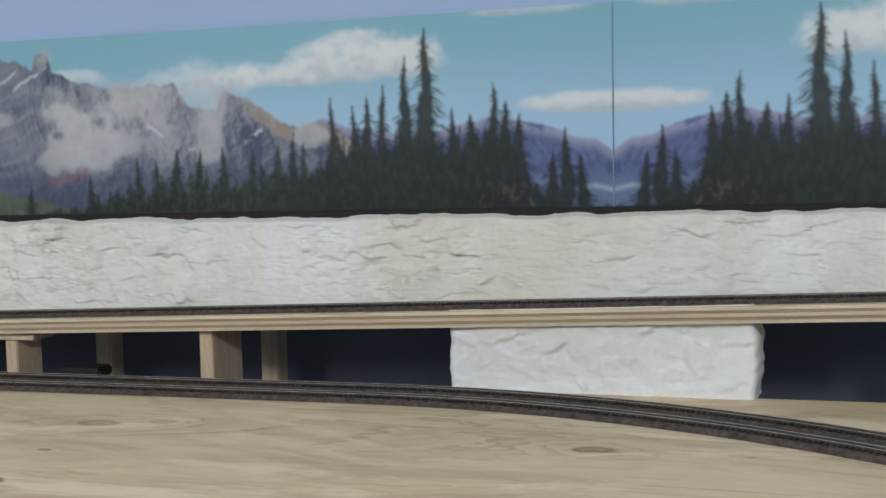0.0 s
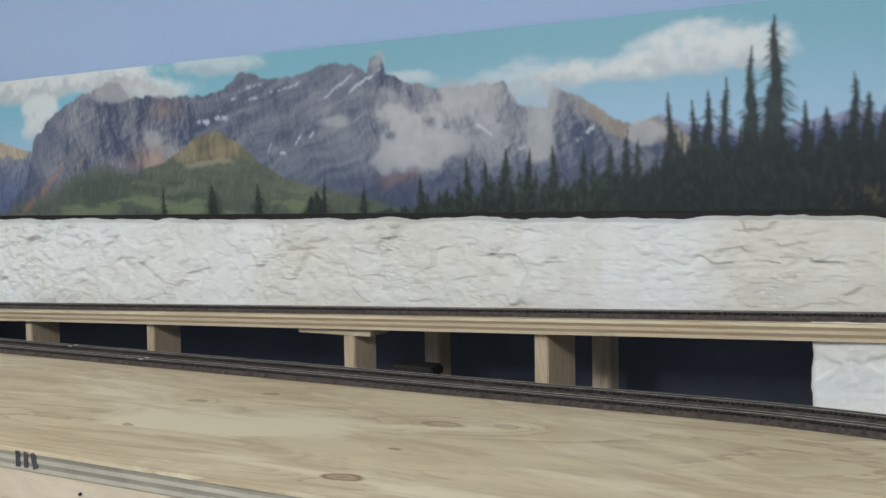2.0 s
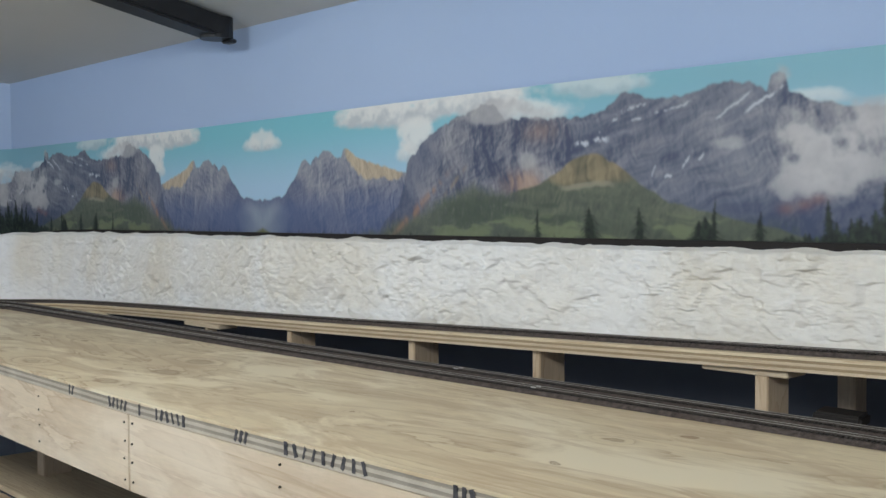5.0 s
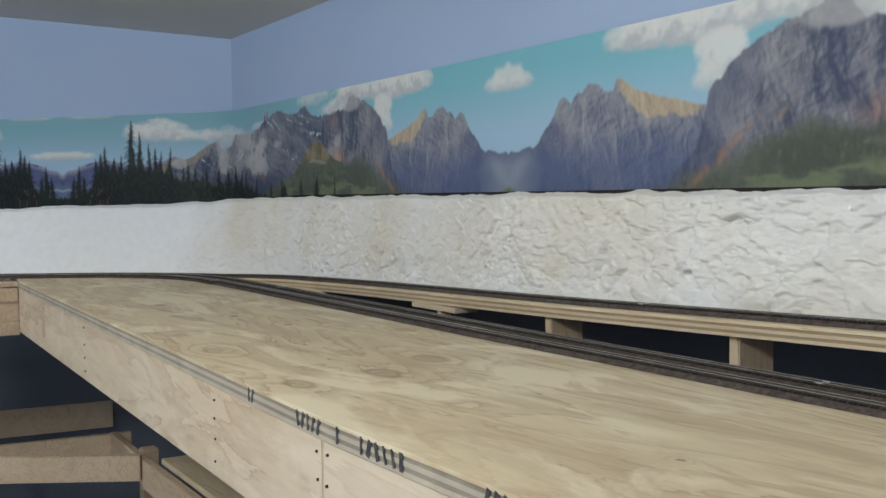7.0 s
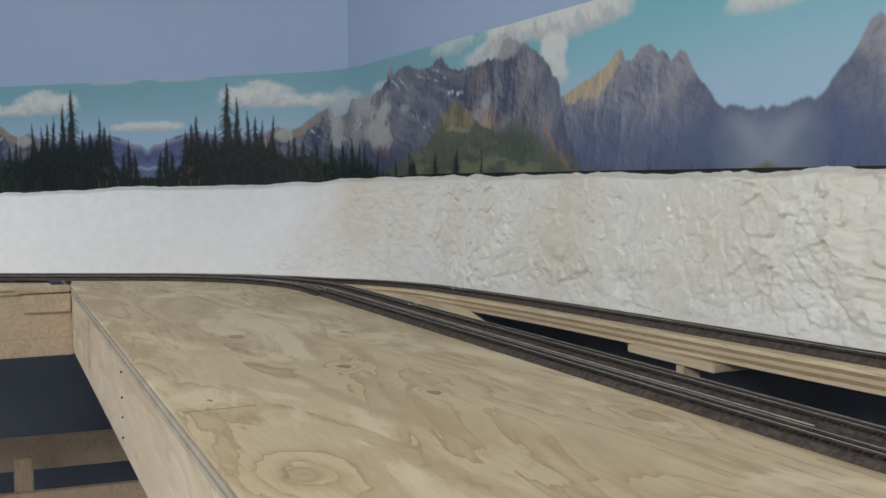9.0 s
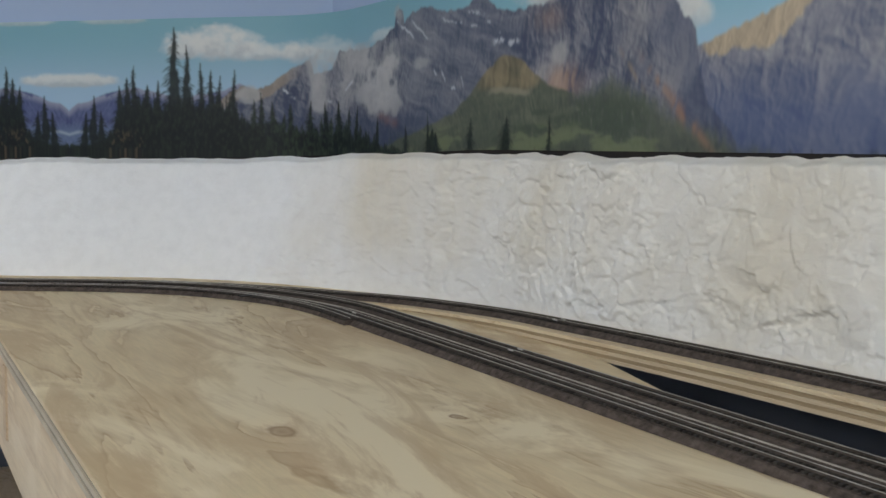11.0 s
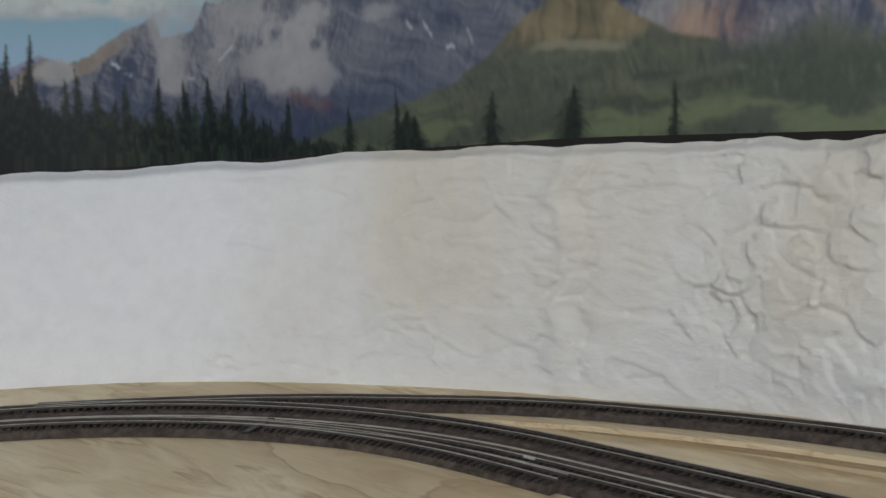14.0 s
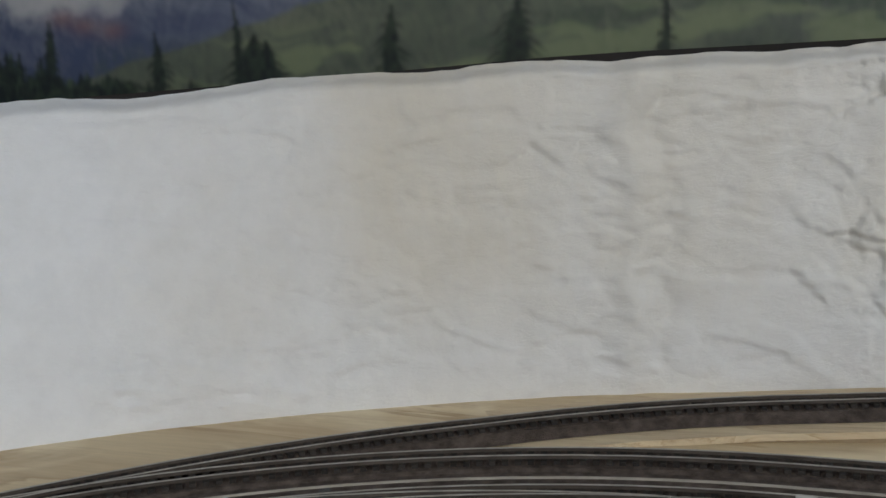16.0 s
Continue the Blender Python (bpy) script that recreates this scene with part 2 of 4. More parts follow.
def part(name, bm, material, parent=None, label="", smooth=False):
    bmesh.ops.recalc_face_normals(bm, faces=bm.faces)
    me = bpy.data.meshes.new(name)
    bm.to_mesh(me)
    bm.free()
    me.materials.append(material)
    if smooth:
        me.polygons.foreach_set("use_smooth", [True] * len(me.polygons))
    ob = new(name, me)
    if parent:
        ob.parent = parent
    if label:
        ob["label"] = label
    return ob


def box(size, at=(0, 0, 0), bevel=0.0015, turn=None):
    bm = bmesh.new()
    bmesh.ops.create_cube(bm, size=1.0)
    bmesh.ops.scale(bm, vec=size, verts=bm.verts)
    if bevel:
        bmesh.ops.bevel(bm, geom=bm.edges[:], offset=bevel, segments=2, affect="EDGES", clamp_overlap=True)
    bmesh.ops.transform(bm, matrix=Matrix.Translation(at) @ (turn or Matrix()), verts=bm.verts)
    return bm


def beam(a, b, wide, high, bevel=0.0015):
    """A board from a to b, wide across, high upwards."""
    a, b = Vector(a), Vector(b)
    x = (b - a).normalized()
    up = Vector((0, 0, 1)) if abs(x.z) < 0.95 else Vector((0, 1, 0))
    y = up.cross(x).normalized()
    z = x.cross(y)
    turn = Matrix((x, y, z)).transposed().to_4x4()
    return box(((b - a).length, wide, high), (a + b) / 2, bevel, turn)


def thing(name, label, category, group="", kind=""):
    return tagged(new(name), label, category, group, kind)


class Line:
    """A way in plan: points at even steps, with the normal to the right of its direction."""

    def __init__(self, start, heading, pieces, step=0.01):
        x, y, a = start[0], start[1], radians(heading)
        pts = [(x, y, a)]
        for length, turn in pieces:
            n = max(2, round(length / step))
            for _ in range(n):
                a += radians(turn) / n / 2
                x += math.cos(a) * length / n
                y += math.sin(a) * length / n
                a += radians(turn) / n / 2
                pts.append((x, y, a))
        self.p = np.array([(q[0], q[1]) for q in pts])
        self.a = np.array([q[2] for q in pts])
        self.s = np.r_[0, np.cumsum(np.hypot(*np.diff(self.p, axis=0).T))]

    def shifted(self, s0, s1, off_of, step=0.01):
        """A line beside this one, at an offset that changes on the way."""
        ss = np.arange(s0, s1, step)
        x, y, _ = self.at(ss, off_of(ss))
        other = Line((0, 0), 0, [])
        other.p = np.stack([x, y], -1)
        other.s = np.r_[0, np.cumsum(np.hypot(*np.diff(other.p, axis=0).T))]
        d = np.gradient(other.p, axis=0)
        other.a = np.unwrap(np.arctan2(d[:, 1], d[:, 0]))
        if other.a[0] < 0:
            other.a += 2 * np.pi
        return other

    def at(self, s, off=0.0):
        x = np.interp(s, self.s, self.p[:, 0])
        y = np.interp(s, self.s, self.p[:, 1])
        a = np.interp(s, self.s, self.a)
        return x + off * np.sin(a), y - off * np.cos(a), a


def sweep(line, s0, s1, profile, height, step=0.02):
    """Sweeps a closed profile of (right, up) along a line, over a height that may change on the way."""
    n = max(2, int((s1 - s0) / step) + 1)
    ss = np.linspace(s0, s1, n)
    verts, faces, k = [], [], len(profile)
    for s in ss:
        for off, up in profile:
            x, y, _ = line.at(s, off)
            verts.append((x, y, height(x, y) + up))
    for i in range(n - 1):
        for j in range(k):
            a, b = i * k + j, i * k + (j + 1) % k
            faces.append((a, b, b + k, a + k))
    faces.append(tuple(range(k))[::-1])
    faces.append(tuple((n - 1) * k + j for j in range(k)))
    return verts, faces


def lattice(n, m, seed):
    return np.random.RandomState(seed).rand(n, m)


def value_noise(x, y, seed):
    """Smooth noise of arrays x, y at unit lattice; 0 to 1."""
    g = lattice(256, 256, seed)
    xi, yi = np.floor(x).astype(int), np.floor(y).astype(int)
    fx, fy = x - xi, y - yi
    fx, fy = fx * fx * (3 - 2 * fx), fy * fy * (3 - 2 * fy)
    a, b = g[xi % 256, yi % 256], g[(xi + 1) % 256, yi % 256]
    c, d = g[xi % 256, (yi + 1) % 256], g[(xi + 1) % 256, (yi + 1) % 256]
    return (a * (1 - fx) + b * fx) * (1 - fy) + (c * (1 - fx) + d * fx) * fy


def fbm(x, y, seed, octaves=4, gain=0.5):
    total, amp, norm = 0, 1.0, 0.0
    for k in range(octaves):
        total = total + amp * value_noise(x * 2**k + 17.3 * k, y * 2**k + 9.1 * k, seed + k)
        norm += amp
        amp *= gain
    return total / norm


def smooth_step(a, b, x):
    t = np.clip((x - a) / (b - a), 0, 1)
    return t * t * (3 - 2 * t)


# ---- the room ----
def slab(name, corners, thick, material, parent=None):
    """A flat slab: its seen face through the corners, thick behind."""
    c = [Vector(v) for v in corners]
    n = (c[1] - c[0]).cross(c[2] - c[0]).normalized()
    k = len(c)
    verts = c + [v - n * thick for v in c]
    faces = [tuple(range(k)), tuple(range(2 * k - 1, k - 1, -1))] + [(i, i + k, (i + 1) % k + k, (i + 1) % k) for i in range(k)]
    return mesh_part(name, verts, faces, material, parent)


DIAG = radians(45)
WEST_X = -4.6
diag_end = (WEST_X, WALL_Y - (CORNER_X - WEST_X) * math.tan(DIAG))
SOUTH_Y, EAST_X = -2.6, 2.6


def wall(name, a, b, label):
    (ax, ay), (bx, by) = a, b
    ob = slab(name, [(bx, by, 0), (ax, ay, 0), (ax, ay, ceiling_z(ay) + 0.02), (bx, by, ceiling_z(by) + 0.02)], 0.12, BLUE)
    return tagged(ob, label, "wall", kind="structure")


def build_room():
    wall("wall_north", (EAST_X, WALL_Y), (CORNER_X, WALL_Y), "low blue painted wall behind the layout")
    wall("wall_northwest", (CORNER_X, WALL_Y), diag_end, "blue painted wall closing the corner")
    wall("wall_west", diag_end, (WEST_X, SOUTH_Y), "plain blue painted side wall")
    wall("wall_south", (WEST_X, SOUTH_Y), (EAST_X, SOUTH_Y), "plain blue painted wall")
    wall("wall_east", (EAST_X, SOUTH_Y), (EAST_X, WALL_Y), "plain blue painted side wall")
    f = slab("floor", [(WEST_X - 0.2, SOUTH_Y - 0.2, 0), (EAST_X + 0.2, SOUTH_Y - 0.2, 0), (EAST_X + 0.2, WALL_Y + 0.2, 0), (WEST_X - 0.2, WALL_Y + 0.2, 0)], 0.1, FLOOR)
    tagged(f, "grey concrete floor of the room", "floor", kind="structure")
    y0, y1 = SOUTH_Y - 0.15, WALL_Y + 0.15
    c = slab("ceiling", [(WEST_X - 0.2, y1, ceiling_z(y1)), (EAST_X + 0.2, y1, ceiling_z(y1)), (EAST_X + 0.2, y0, ceiling_z(y0)), (WEST_X - 0.2, y0, ceiling_z(y0))], 0.1, CEIL)
    tagged(c, "sloping off-white painted ceiling", "ceiling", kind="structure")


# Made-up fixture giving each assumed lamp a body, never in view
def assumed_light_thing(x, y):
    t = thing("assumed_ceiling_light", "assumed round white ceiling light with a frosted bowl, out of view", "ceiling light", "ceiling lights")
    z = ceiling_z(y)
    for name, r0, r1, deep, at, mat in (("base", 0.16, 0.15, 0.03, 0.02, WHITE), ("bowl", 0.09, 0.145, 0.05, 0.065, ASSUMED_DIFFUSER)):
        bm = bmesh.new()
        bmesh.ops.create_cone(bm, cap_ends=True, segments=32, radius1=r0, radius2=r1, depth=deep)
        bmesh.ops.transform(bm, matrix=Matrix.Translation((x, y, z - at)) @ Euler((-math.atan(0.19), 0, 0)).to_matrix().to_4x4(), verts=bm.verts)
        part(name, bm, mat, t, "glowing frosted bowl of the assumed light" if name == "bowl" else "")


build_room()


def lower_panel(name, a, b):
    (ax, ay), (bx, by) = a, b
    ob = slab(name, [(bx, by, 0), (ax, ay, 0), (ax, ay, 1.60), (bx, by, 1.60)], 0.006, NAVY)
    tagged(ob, "dark blue-grey panel on the lower part of the wall", "wall panel", kind="structure")


INSET = 0.007
lower_panel("wall_panel_north", (EAST_X, WALL_Y - INSET), (CORNER_X + 0.003, WALL_Y - INSET))
lower_panel("wall_panel_northwest", (CORNER_X + 0.003, WALL_Y - INSET), (diag_end[0] + 0.01, diag_end[1]))
for lx, ly, power in ASSUMED_LAMPS:
    assumed_light_thing(lx, ly)


def ceiling_rail():
    """The dark rail that hangs under the slope and ends close to the back wall."""
    t = thing("ceiling_rail", "dark grey metal rail hung under the sloping ceiling", "rail")
    x = -1.745
    a, b = (x, 1.60, ceiling_z(1.60) - 0.028), (x + 0.06, -0.6, ceiling_z(-0.6) - 0.028)
    part("rail_body", beam(a, b, 0.07, 0.045, 0.006), BLACK, t)
    bm = bmesh.new()
    bmesh.ops.create_cone(bm, cap_ends=True, segments=20, radius1=0.035, radius2=0.035, depth=0.045)
    bmesh.ops.transform(bm, matrix=Matrix.Translation(a), verts=bm.verts)
    part("end_cap", bm, BLACK, t)
    part("end_tab", box((0.03, 0.02, 0.008), (x + 0.01, 1.625, a[2] - 0.026), 0.002), BLACK, t)


ceiling_rail()

# ---- ways in plan ----
# the back wall with its bend, from the east end to the west
wall_way = Line((1.6, WALL_Y - 0.004), 180, [(1.6 - CORNER_X - 0.118, 0), (0.22, 45), (1.9, 0)], 0.01)
SEAM_S = 1.6 + 1.692  # way from the east end to the mirror seam of the print
SHEET = 2.0  # length of one printed sheet


def ramp_z(x, y=0.0):
    """Top of the climbing plywood strip; level with the table where it starts."""
    return max(BENCH, 1.576 + 0.031 * min(x, 0.6))


def flat_z(x, y=0.0):
    return BENCH


# front track from the east end: two easy bends, the long straight, the bend at the corner
east_bend = Line((0.09, 1.374), 0.8, [(0.6, -40), (0.5, -20)])
way_front = Line(tuple(east_bend.p[-1]), 120.8, [(0.5, 20), (0.6, 40), (1.25, 0), (0.1, -0.8), (1.04, 0), (0.42, 62), (0.75, 0)], 0.01)
way_rock = Line((1.6, 1.357), 180, [(3.90, 0), (0.42, 62), (0.75, 0)], 0.01)
# the upper track: straight on its ramp, then drawn in to join the rear track in the bend
way_ramp = way_rock.shifted(0.0, 4.26, lambda s: 0.105 + 0.034 * smooth_step(2.7, 3.6, s) - 0.092 * smooth_step(3.75, 4.25, s))


def s_of(line, x):
    """How far along a line it passes x."""
    return float(np.interp(-x, -line.p[:, 0], line.s))


# ---- the printed backdrop ----
FOOT, TALL, SKIRT = 1.672, 0.248, 0.036


def blend(col, mask, rgb):
    c = np.array(lin(*rgb)[:3]) if isinstance(rgb, tuple) else rgb
    return col + (c - col) * mask[..., None]


def ridged(x, y, seed, octaves=5, gain=0.55):
    """Noise with sharp crests, as of worn mountains; about 0 to 1."""
    total, amp, norm = 0, 1.0, 0.0
    for k in range(octaves):
        total = total + amp * (1 - np.abs(2 * value_noise(x * 2**k + 11.7 * k, y * 2**k + 5.3 * k, seed + k) - 1))
        norm += amp
        amp *= gain
    return total / norm


def slope(field, axis):
    """Steepness of a field along one axis, in its own standard deviations."""
    g = np.gradient(field, axis=axis)
    return np.clip(g / (g.std() + 1e-9), -2.2, 2.2)


def conifer(u, v, at, top, spread, seed):
    """Cover of a spruce: a spire with whorls of drooping branches of uneven length, thinner towards the tip."""
    d, off = top - v, np.abs(u - at - 0.0015 * np.sin((top - v) * 60 + seed))
    wide = 2.1 * spread * np.clip(d / (0.72 * top), 0, 1) ** 0.85
    pitch = 0.0052 + 0.012 * spread
    lane = (d - 0.62 * off) / pitch + 0.9 * value_noise(u * 120, v * 90, seed)
    whorl = np.floor(lane)
    side = (u > at) * 31.0
    reach = wide * (0.30 + 0.95 * value_noise(whorl * 1.7 + side + seed * 3.1, whorl * 0 + seed * 1.3, seed + 5))
    along = off / np.maximum(reach, 1e-5)
    branch = (0.55 + 0.45 * value_noise(u * 170, v * 170, seed + 3)) * smooth_step(1.10, 0.62, along) * smooth_step(1.02, 0.82, (lane - whorl) + 0.42 * along)
    core = smooth_step(1.0, 0.65, off / np.maximum((0.30 + 0.30 * value_noise(v * 130, v * 0 + side, seed + 9)) * wide, 0.0011))
    return np.where(d > 0, np.maximum(branch, core), 0.0)


ROWS = np.r_[-SKIRT, np.linspace(0, TALL, 207)]


def paint_print(nu):
    """The mountain panorama of one sheet, from its mirror seam (u = 0) to its joint (u = 2)."""
    u, v = np.meshgrid(np.linspace(0, SHEET, nu), np.maximum(ROWS, 0.0), indexing="ij")
    up = v / TALL
    near_seam = 1 - smooth_step(0.3, 1.3, u)
    shade_of = lambda *c: np.array(lin(*c)[:3])

    def between(a, b, k):
        return shade_of(*a) + (shade_of(*b) - shade_of(*a)) * np.clip(k, 0, 1)[..., None]

    low = shade_of(172, 202, 224)
    high = shade_of(134, 182, 196) * (1 - near_seam[..., None]) + shade_of(128, 194, 206) * near_seam[..., None]
    col = low + (high - low) * smooth_step(0.35, 0.95, up)[..., None]
    # clouds: billowed tops, flatter greyer bases
    puff = fbm(u * 15, v * 30, 3, 5, 0.58)
    small = fbm(u * 60, v * 80, 13, 4, 0.6)
    for cu, cv, ru, rv, power in (
        (0.0, 0.198, 0.055, 0.020, 0.8), (0.045, 0.192, 0.030, 0.014, 0.6), (0.345, 0.232, 0.075, 0.026, 1.0), (0.44, 0.236, 0.13, 0.034, 1.0), (0.60, 0.238, 0.15, 0.032, 1.0), (0.500, 0.172, 0.042, 0.034, 0.9), (0.478, 0.150, 0.03, 0.02, 0.7),
        (0.77, 0.205, 0.09, 0.018, 0.8), (0.90, 0.236, 0.09, 0.018, 0.6), (1.60, 0.180, 0.13, 0.016, 0.85), (1.68, 0.196, 0.085, 0.026, 0.95), (1.735, 0.190, 0.05, 0.020, 0.8),
        (1.47, 0.178, 0.09, 0.022, 0.55), (1.985, 0.131, 0.085, 0.011, 0.85), (1.90, 0.246, 0.07, 0.007, 0.5), (1.27, 0.19, 0.05, 0.012, 0.6),
    ):
        r = ((u - cu) / ru) ** 2 + ((v - cv) / (rv * np.where(v > cv, 1.25, 0.8))) ** 2
        m = 1 - smooth_step(0.45, 1.75, r + 2.6 * (puff - 0.5) + 0.9 * (small - 0.5))
        light = between((196, 200, 202), (233, 232, 228), smooth_step(-0.9, 0.5, (v - cv) / rv + 2.0 * (small - 0.5)))
        col = blend(col, m * power, light)
    # far blue range at the joint
    far = np.interp(u, (1.55, 1.633, 1.66, 1.75, 1.85, 1.891, 1.915, 1.962, 1.978, 2.0), (0.10, 0.125, 0.115, 0.10, 0.118, 0.112, 0.108, 0.091, 0.089, 0.075))
    far = far + 0.005 * (fbm(u * 60, u * 0, 31, 3) - 0.5)
    m = smooth_step(-0.001, 0.0015, far - v) * smooth_step(1.53, 1.58, u)
    ridge = ridged(u * 30 + v * 22, v * 26, 33, 4)
    blue = between((62, 72, 116), (112, 120, 158), 0.5 + 0.22 * slope(ridge, 0) - 0.10 * slope(ridge, 1))
    blue = blend(blue, smooth_step(0.020, 0.0, far - v) * smooth_step(0.52, 0.64, ridge) * 0.6, (186, 186, 204))
    blue = blend(blue, smooth_step(0.055, 0.030, v) * 0.55, (118, 138, 166))
    blue = blend(blue, 0.7 * smooth_step(0.004, 0.0015, np.abs(v - 0.030 - 0.003 * np.sin(u * 90))) * smooth_step(1.95, 1.97, u), (176, 190, 204))
    col = blend(col, m, blue)
    # the skyline of the range
    ru = (-0.01, 0.0, 0.077, 0.131, 0.146, 0.159, 0.178, 0.205, 0.237, 0.278, 0.288, 0.297, 0.332, 0.385, 0.435, 0.462)
    rv = (0.079, 0.076, 0.082, 0.127, 0.150, 0.158, 0.149, 0.160, 0.171, 0.154, 0.168, 0.170, 0.153, 0.138, 0.127, 0.122)
    bu = (0.40, 0.45, 0.467, 0.477, 0.518, 0.550, 0.597, 0.641, 0.670, 0.698, 0.723, 0.800, 0.884, 0.927, 0.968, 0.996, 1.029, 1.073, 1.114, 1.150, 1.174, 1.201)
    bv = (0.02, 0.06, 0.095, 0.140, 0.171, 0.190, 0.207, 0.218, 0.229, 0.226, 0.202, 0.195, 0.191, 0.201, 0.225, 0.214, 0.210, 0.211, 0.221, 0.224, 0.219, 0.206)
    cu = (1.201, 1.207, 1.217, 1.227, 1.233, 1.286, 1.355, 1.380, 1.420, 1.440, 1.482, 1.487, 1.492, 1.504, 1.536, 1.550, 1.588, 1.615, 1.632, 1.68)
    cv = (0.206, 0.225, 0.229, 0.226, 0.202, 0.184, 0.173, 0.178, 0.181, 0.148, 0.140, 0.157, 0.166, 0.165, 0.150, 0.138, 0.116, 0.118, 0.121, 0.09)
    jag = 0.011 * (fbm(u * 80, u * 0 + 3, 41, 4, 0.62) - 0.5)
    jag = jag + smooth_step(0.12, 0.15, u) * smooth_step(0.33, 0.28, u) * 0.012 * (ridged(u * 34, u * 0 + 9, 44, 2) - 0.55)
    wa, wb = fbm(u * 22 + 7, v * 22, 50, 3) - 0.5, fbm(u * 22, v * 22 + 31, 52, 3) - 0.5
    pu, pv = u + 0.030 * wa, v + 0.022 * wb
    grain = fbm(u * 230, v * 230, 61, 2)
    spurs = ridged(pu * 17 + pv * 6, pv * 8 - pu * 3, 51, 6, 0.6)  # buttresses and gullies running down the faces
    flute = fbm(pu * 110 + pv * 18, pv * 14, 57, 4, 0.6)
    beds = fbm(pu * 7 + pv * 20, pv * 95 - pu * 34, 55, 4, 0.6)  # tilted beds of the long wall
    crags = ridged(pu * 46 + pv * 20, pv * 34 - pu * 12, 63, 4, 0.6)
    massif = fbm(pu * 13 + pv * 14, pv * 10 - pu * 5, 59, 4)
    lit = 0.46 + 0.13 * slope(spurs, 0) - 0.05 * slope(spurs, 1) + 0.10 * slope(crags, 0) - 0.06 * slope(crags, 1) + 0.22 * (flute - 0.5) + 0.25 * (grain - 0.5) + 1.5 * (massif - 0.5)

    def rock(dark, pale, bedded):
        k = lit * (1 - 0.55 * bedded) + bedded * (0.24 + 0.9 * (beds - 0.5) + 0.07 * slope(beds, 1) + 0.07 * slope(crags, 0))
        return between(dark, pale, k)

    # the pinnacled peak by the seam
    line = np.interp(u, ru, rv) + jag
    m = smooth_step(-0.0008, 0.0012, line - v) * (u < 0.48)
    body = rock((80, 90, 120), (172, 170, 174), np.full_like(u, 0.25))
    body = blend(body, 0.55 * smooth_step(0.20, 0.10, u + 0.35 * (v - 0.1) + 0.05 * wa), (82, 92, 126))
    body = blend(body, smooth_step(0.105, 0.045, v + 0.03 * wb) * 0.62, (88, 102, 140))
    edge = np.interp(u, (0.28, 0.30, 0.325, 0.36, 0.42, 0.47), (0.172, 0.145, 0.124, 0.112, 0.104, 0.110)) + 0.012 * (crags - 0.5)
    tan = smooth_step(-0.002, 0.004, v - edge + 0.02 * wb) * smooth_step(0.285, 0.300, u) * smooth_step(0.47, 0.455, u)
    body = blend(body, 0.85 * tan, between((168, 148, 124), (216, 196, 164), 0.5 + 0.2 * slope(spurs, 0)))
    valley = smooth_step(0.11, 0.03, u + 0.03 * wa) * smooth_step(0.085, 0.05, v + 0.02 * wb)
    body = blend(body, valley * 0.55, (158, 168, 180))
    body = blend(body, 0.20 * valley * smooth_step(0.03, 0.002, np.abs(v - 0.02 - 0.8 * u)), (186, 190, 196))
    body = blend(body, smooth_step(0.055, 0.045, u) * smooth_step(0.022, 0.012, v + u * 0.35), (112, 114, 78))
    col = blend(col, m, body)
    # the great peak and the long bedded wall
    line = np.where(u < 1.201, np.interp(u, bu, bv), np.interp(u, cu, cv)) + jag
    m = smooth_step(-0.0008, 0.0012, line - v) * (u > 0.40) * (u < 1.69)
    bedded = smooth_step(0.84, 0.90, u) * smooth_step(1.26, 1.18, u)
    body = rock((72, 80, 104), (164, 162, 166), bedded)
    body = blend(body, 0.45 * bedded, between((82, 90, 112), (134, 138, 150), 0.5 + 1.3 * (beds - 0.5) + 0.2 * (flute - 0.5) + 1.3 * (massif - 0.5)))
    body = blend(body, 0.6 * smooth_step(0.60, 0.50, u + 0.5 * (0.14 - v) + 0.04 * wa), (78, 88, 116))
    warm = np.exp(-((u - 0.765) / 0.040) ** 2 - ((v - 0.092) / 0.020) ** 2) + 0.35 * np.exp(-((u - 0.80) / 0.035) ** 2 - ((v - 0.175) / 0.016) ** 2)
    body = blend(body, np.clip(1.2 * warm, 0, 0.85) * smooth_step(0.2, 0.55, flute), between((156, 118, 102), (196, 172, 152), flute * 1.4 - 0.2))
    for su, sv, du, dv, fat in (
        (0.905, 0.153, 0.036, 0.004, 0.0055), (0.935, 0.176, 0.055, 0.030, 0.0026), (0.985, 0.200, 0.040, 0.010, 0.0016), (1.03, 0.190, 0.06, 0.010, 0.0014), (1.20, 0.196, 0.035, 0.020, 0.0026), (1.15, 0.190, 0.03, 0.016, 0.0018),
        (1.075, 0.118, 0.007, 0.009, 0.0030), (1.045, 0.098, 0.007, 0.004, 0.0028), (1.10, 0.125, 0.005, 0.006, 0.0026), (1.02, 0.108, 0.004, 0.008, 0.0022), (1.535, 0.105, 0.014, 0.011, 0.0034), (1.39, 0.118, 0.014, -0.008, 0.0028), (1.445, 0.092, 0.006, 0.002, 0.002),
    ):
        along = (v - sv) - (u - su) * dv / du
        snow = smooth_step(fat, fat * 0.45, np.abs(along + 0.010 * (flute - 0.5) + 0.006 * wb)) * smooth_step(du, du * 0.7, np.abs(u - su))
        body = blend(body, 0.9 * snow * smooth_step(0.34, 0.52, massif + 0.6 * (grain - 0.5) + (0.2 if du < 0.04 else 0.0)), (208, 211, 219))
    right_face = smooth_step(0.006, 0.0, np.abs(line - v - 0.010) - 0.008) * smooth_step(1.50, 1.56, u)
    body = blend(body, 0.6 * right_face, (172, 152, 130))
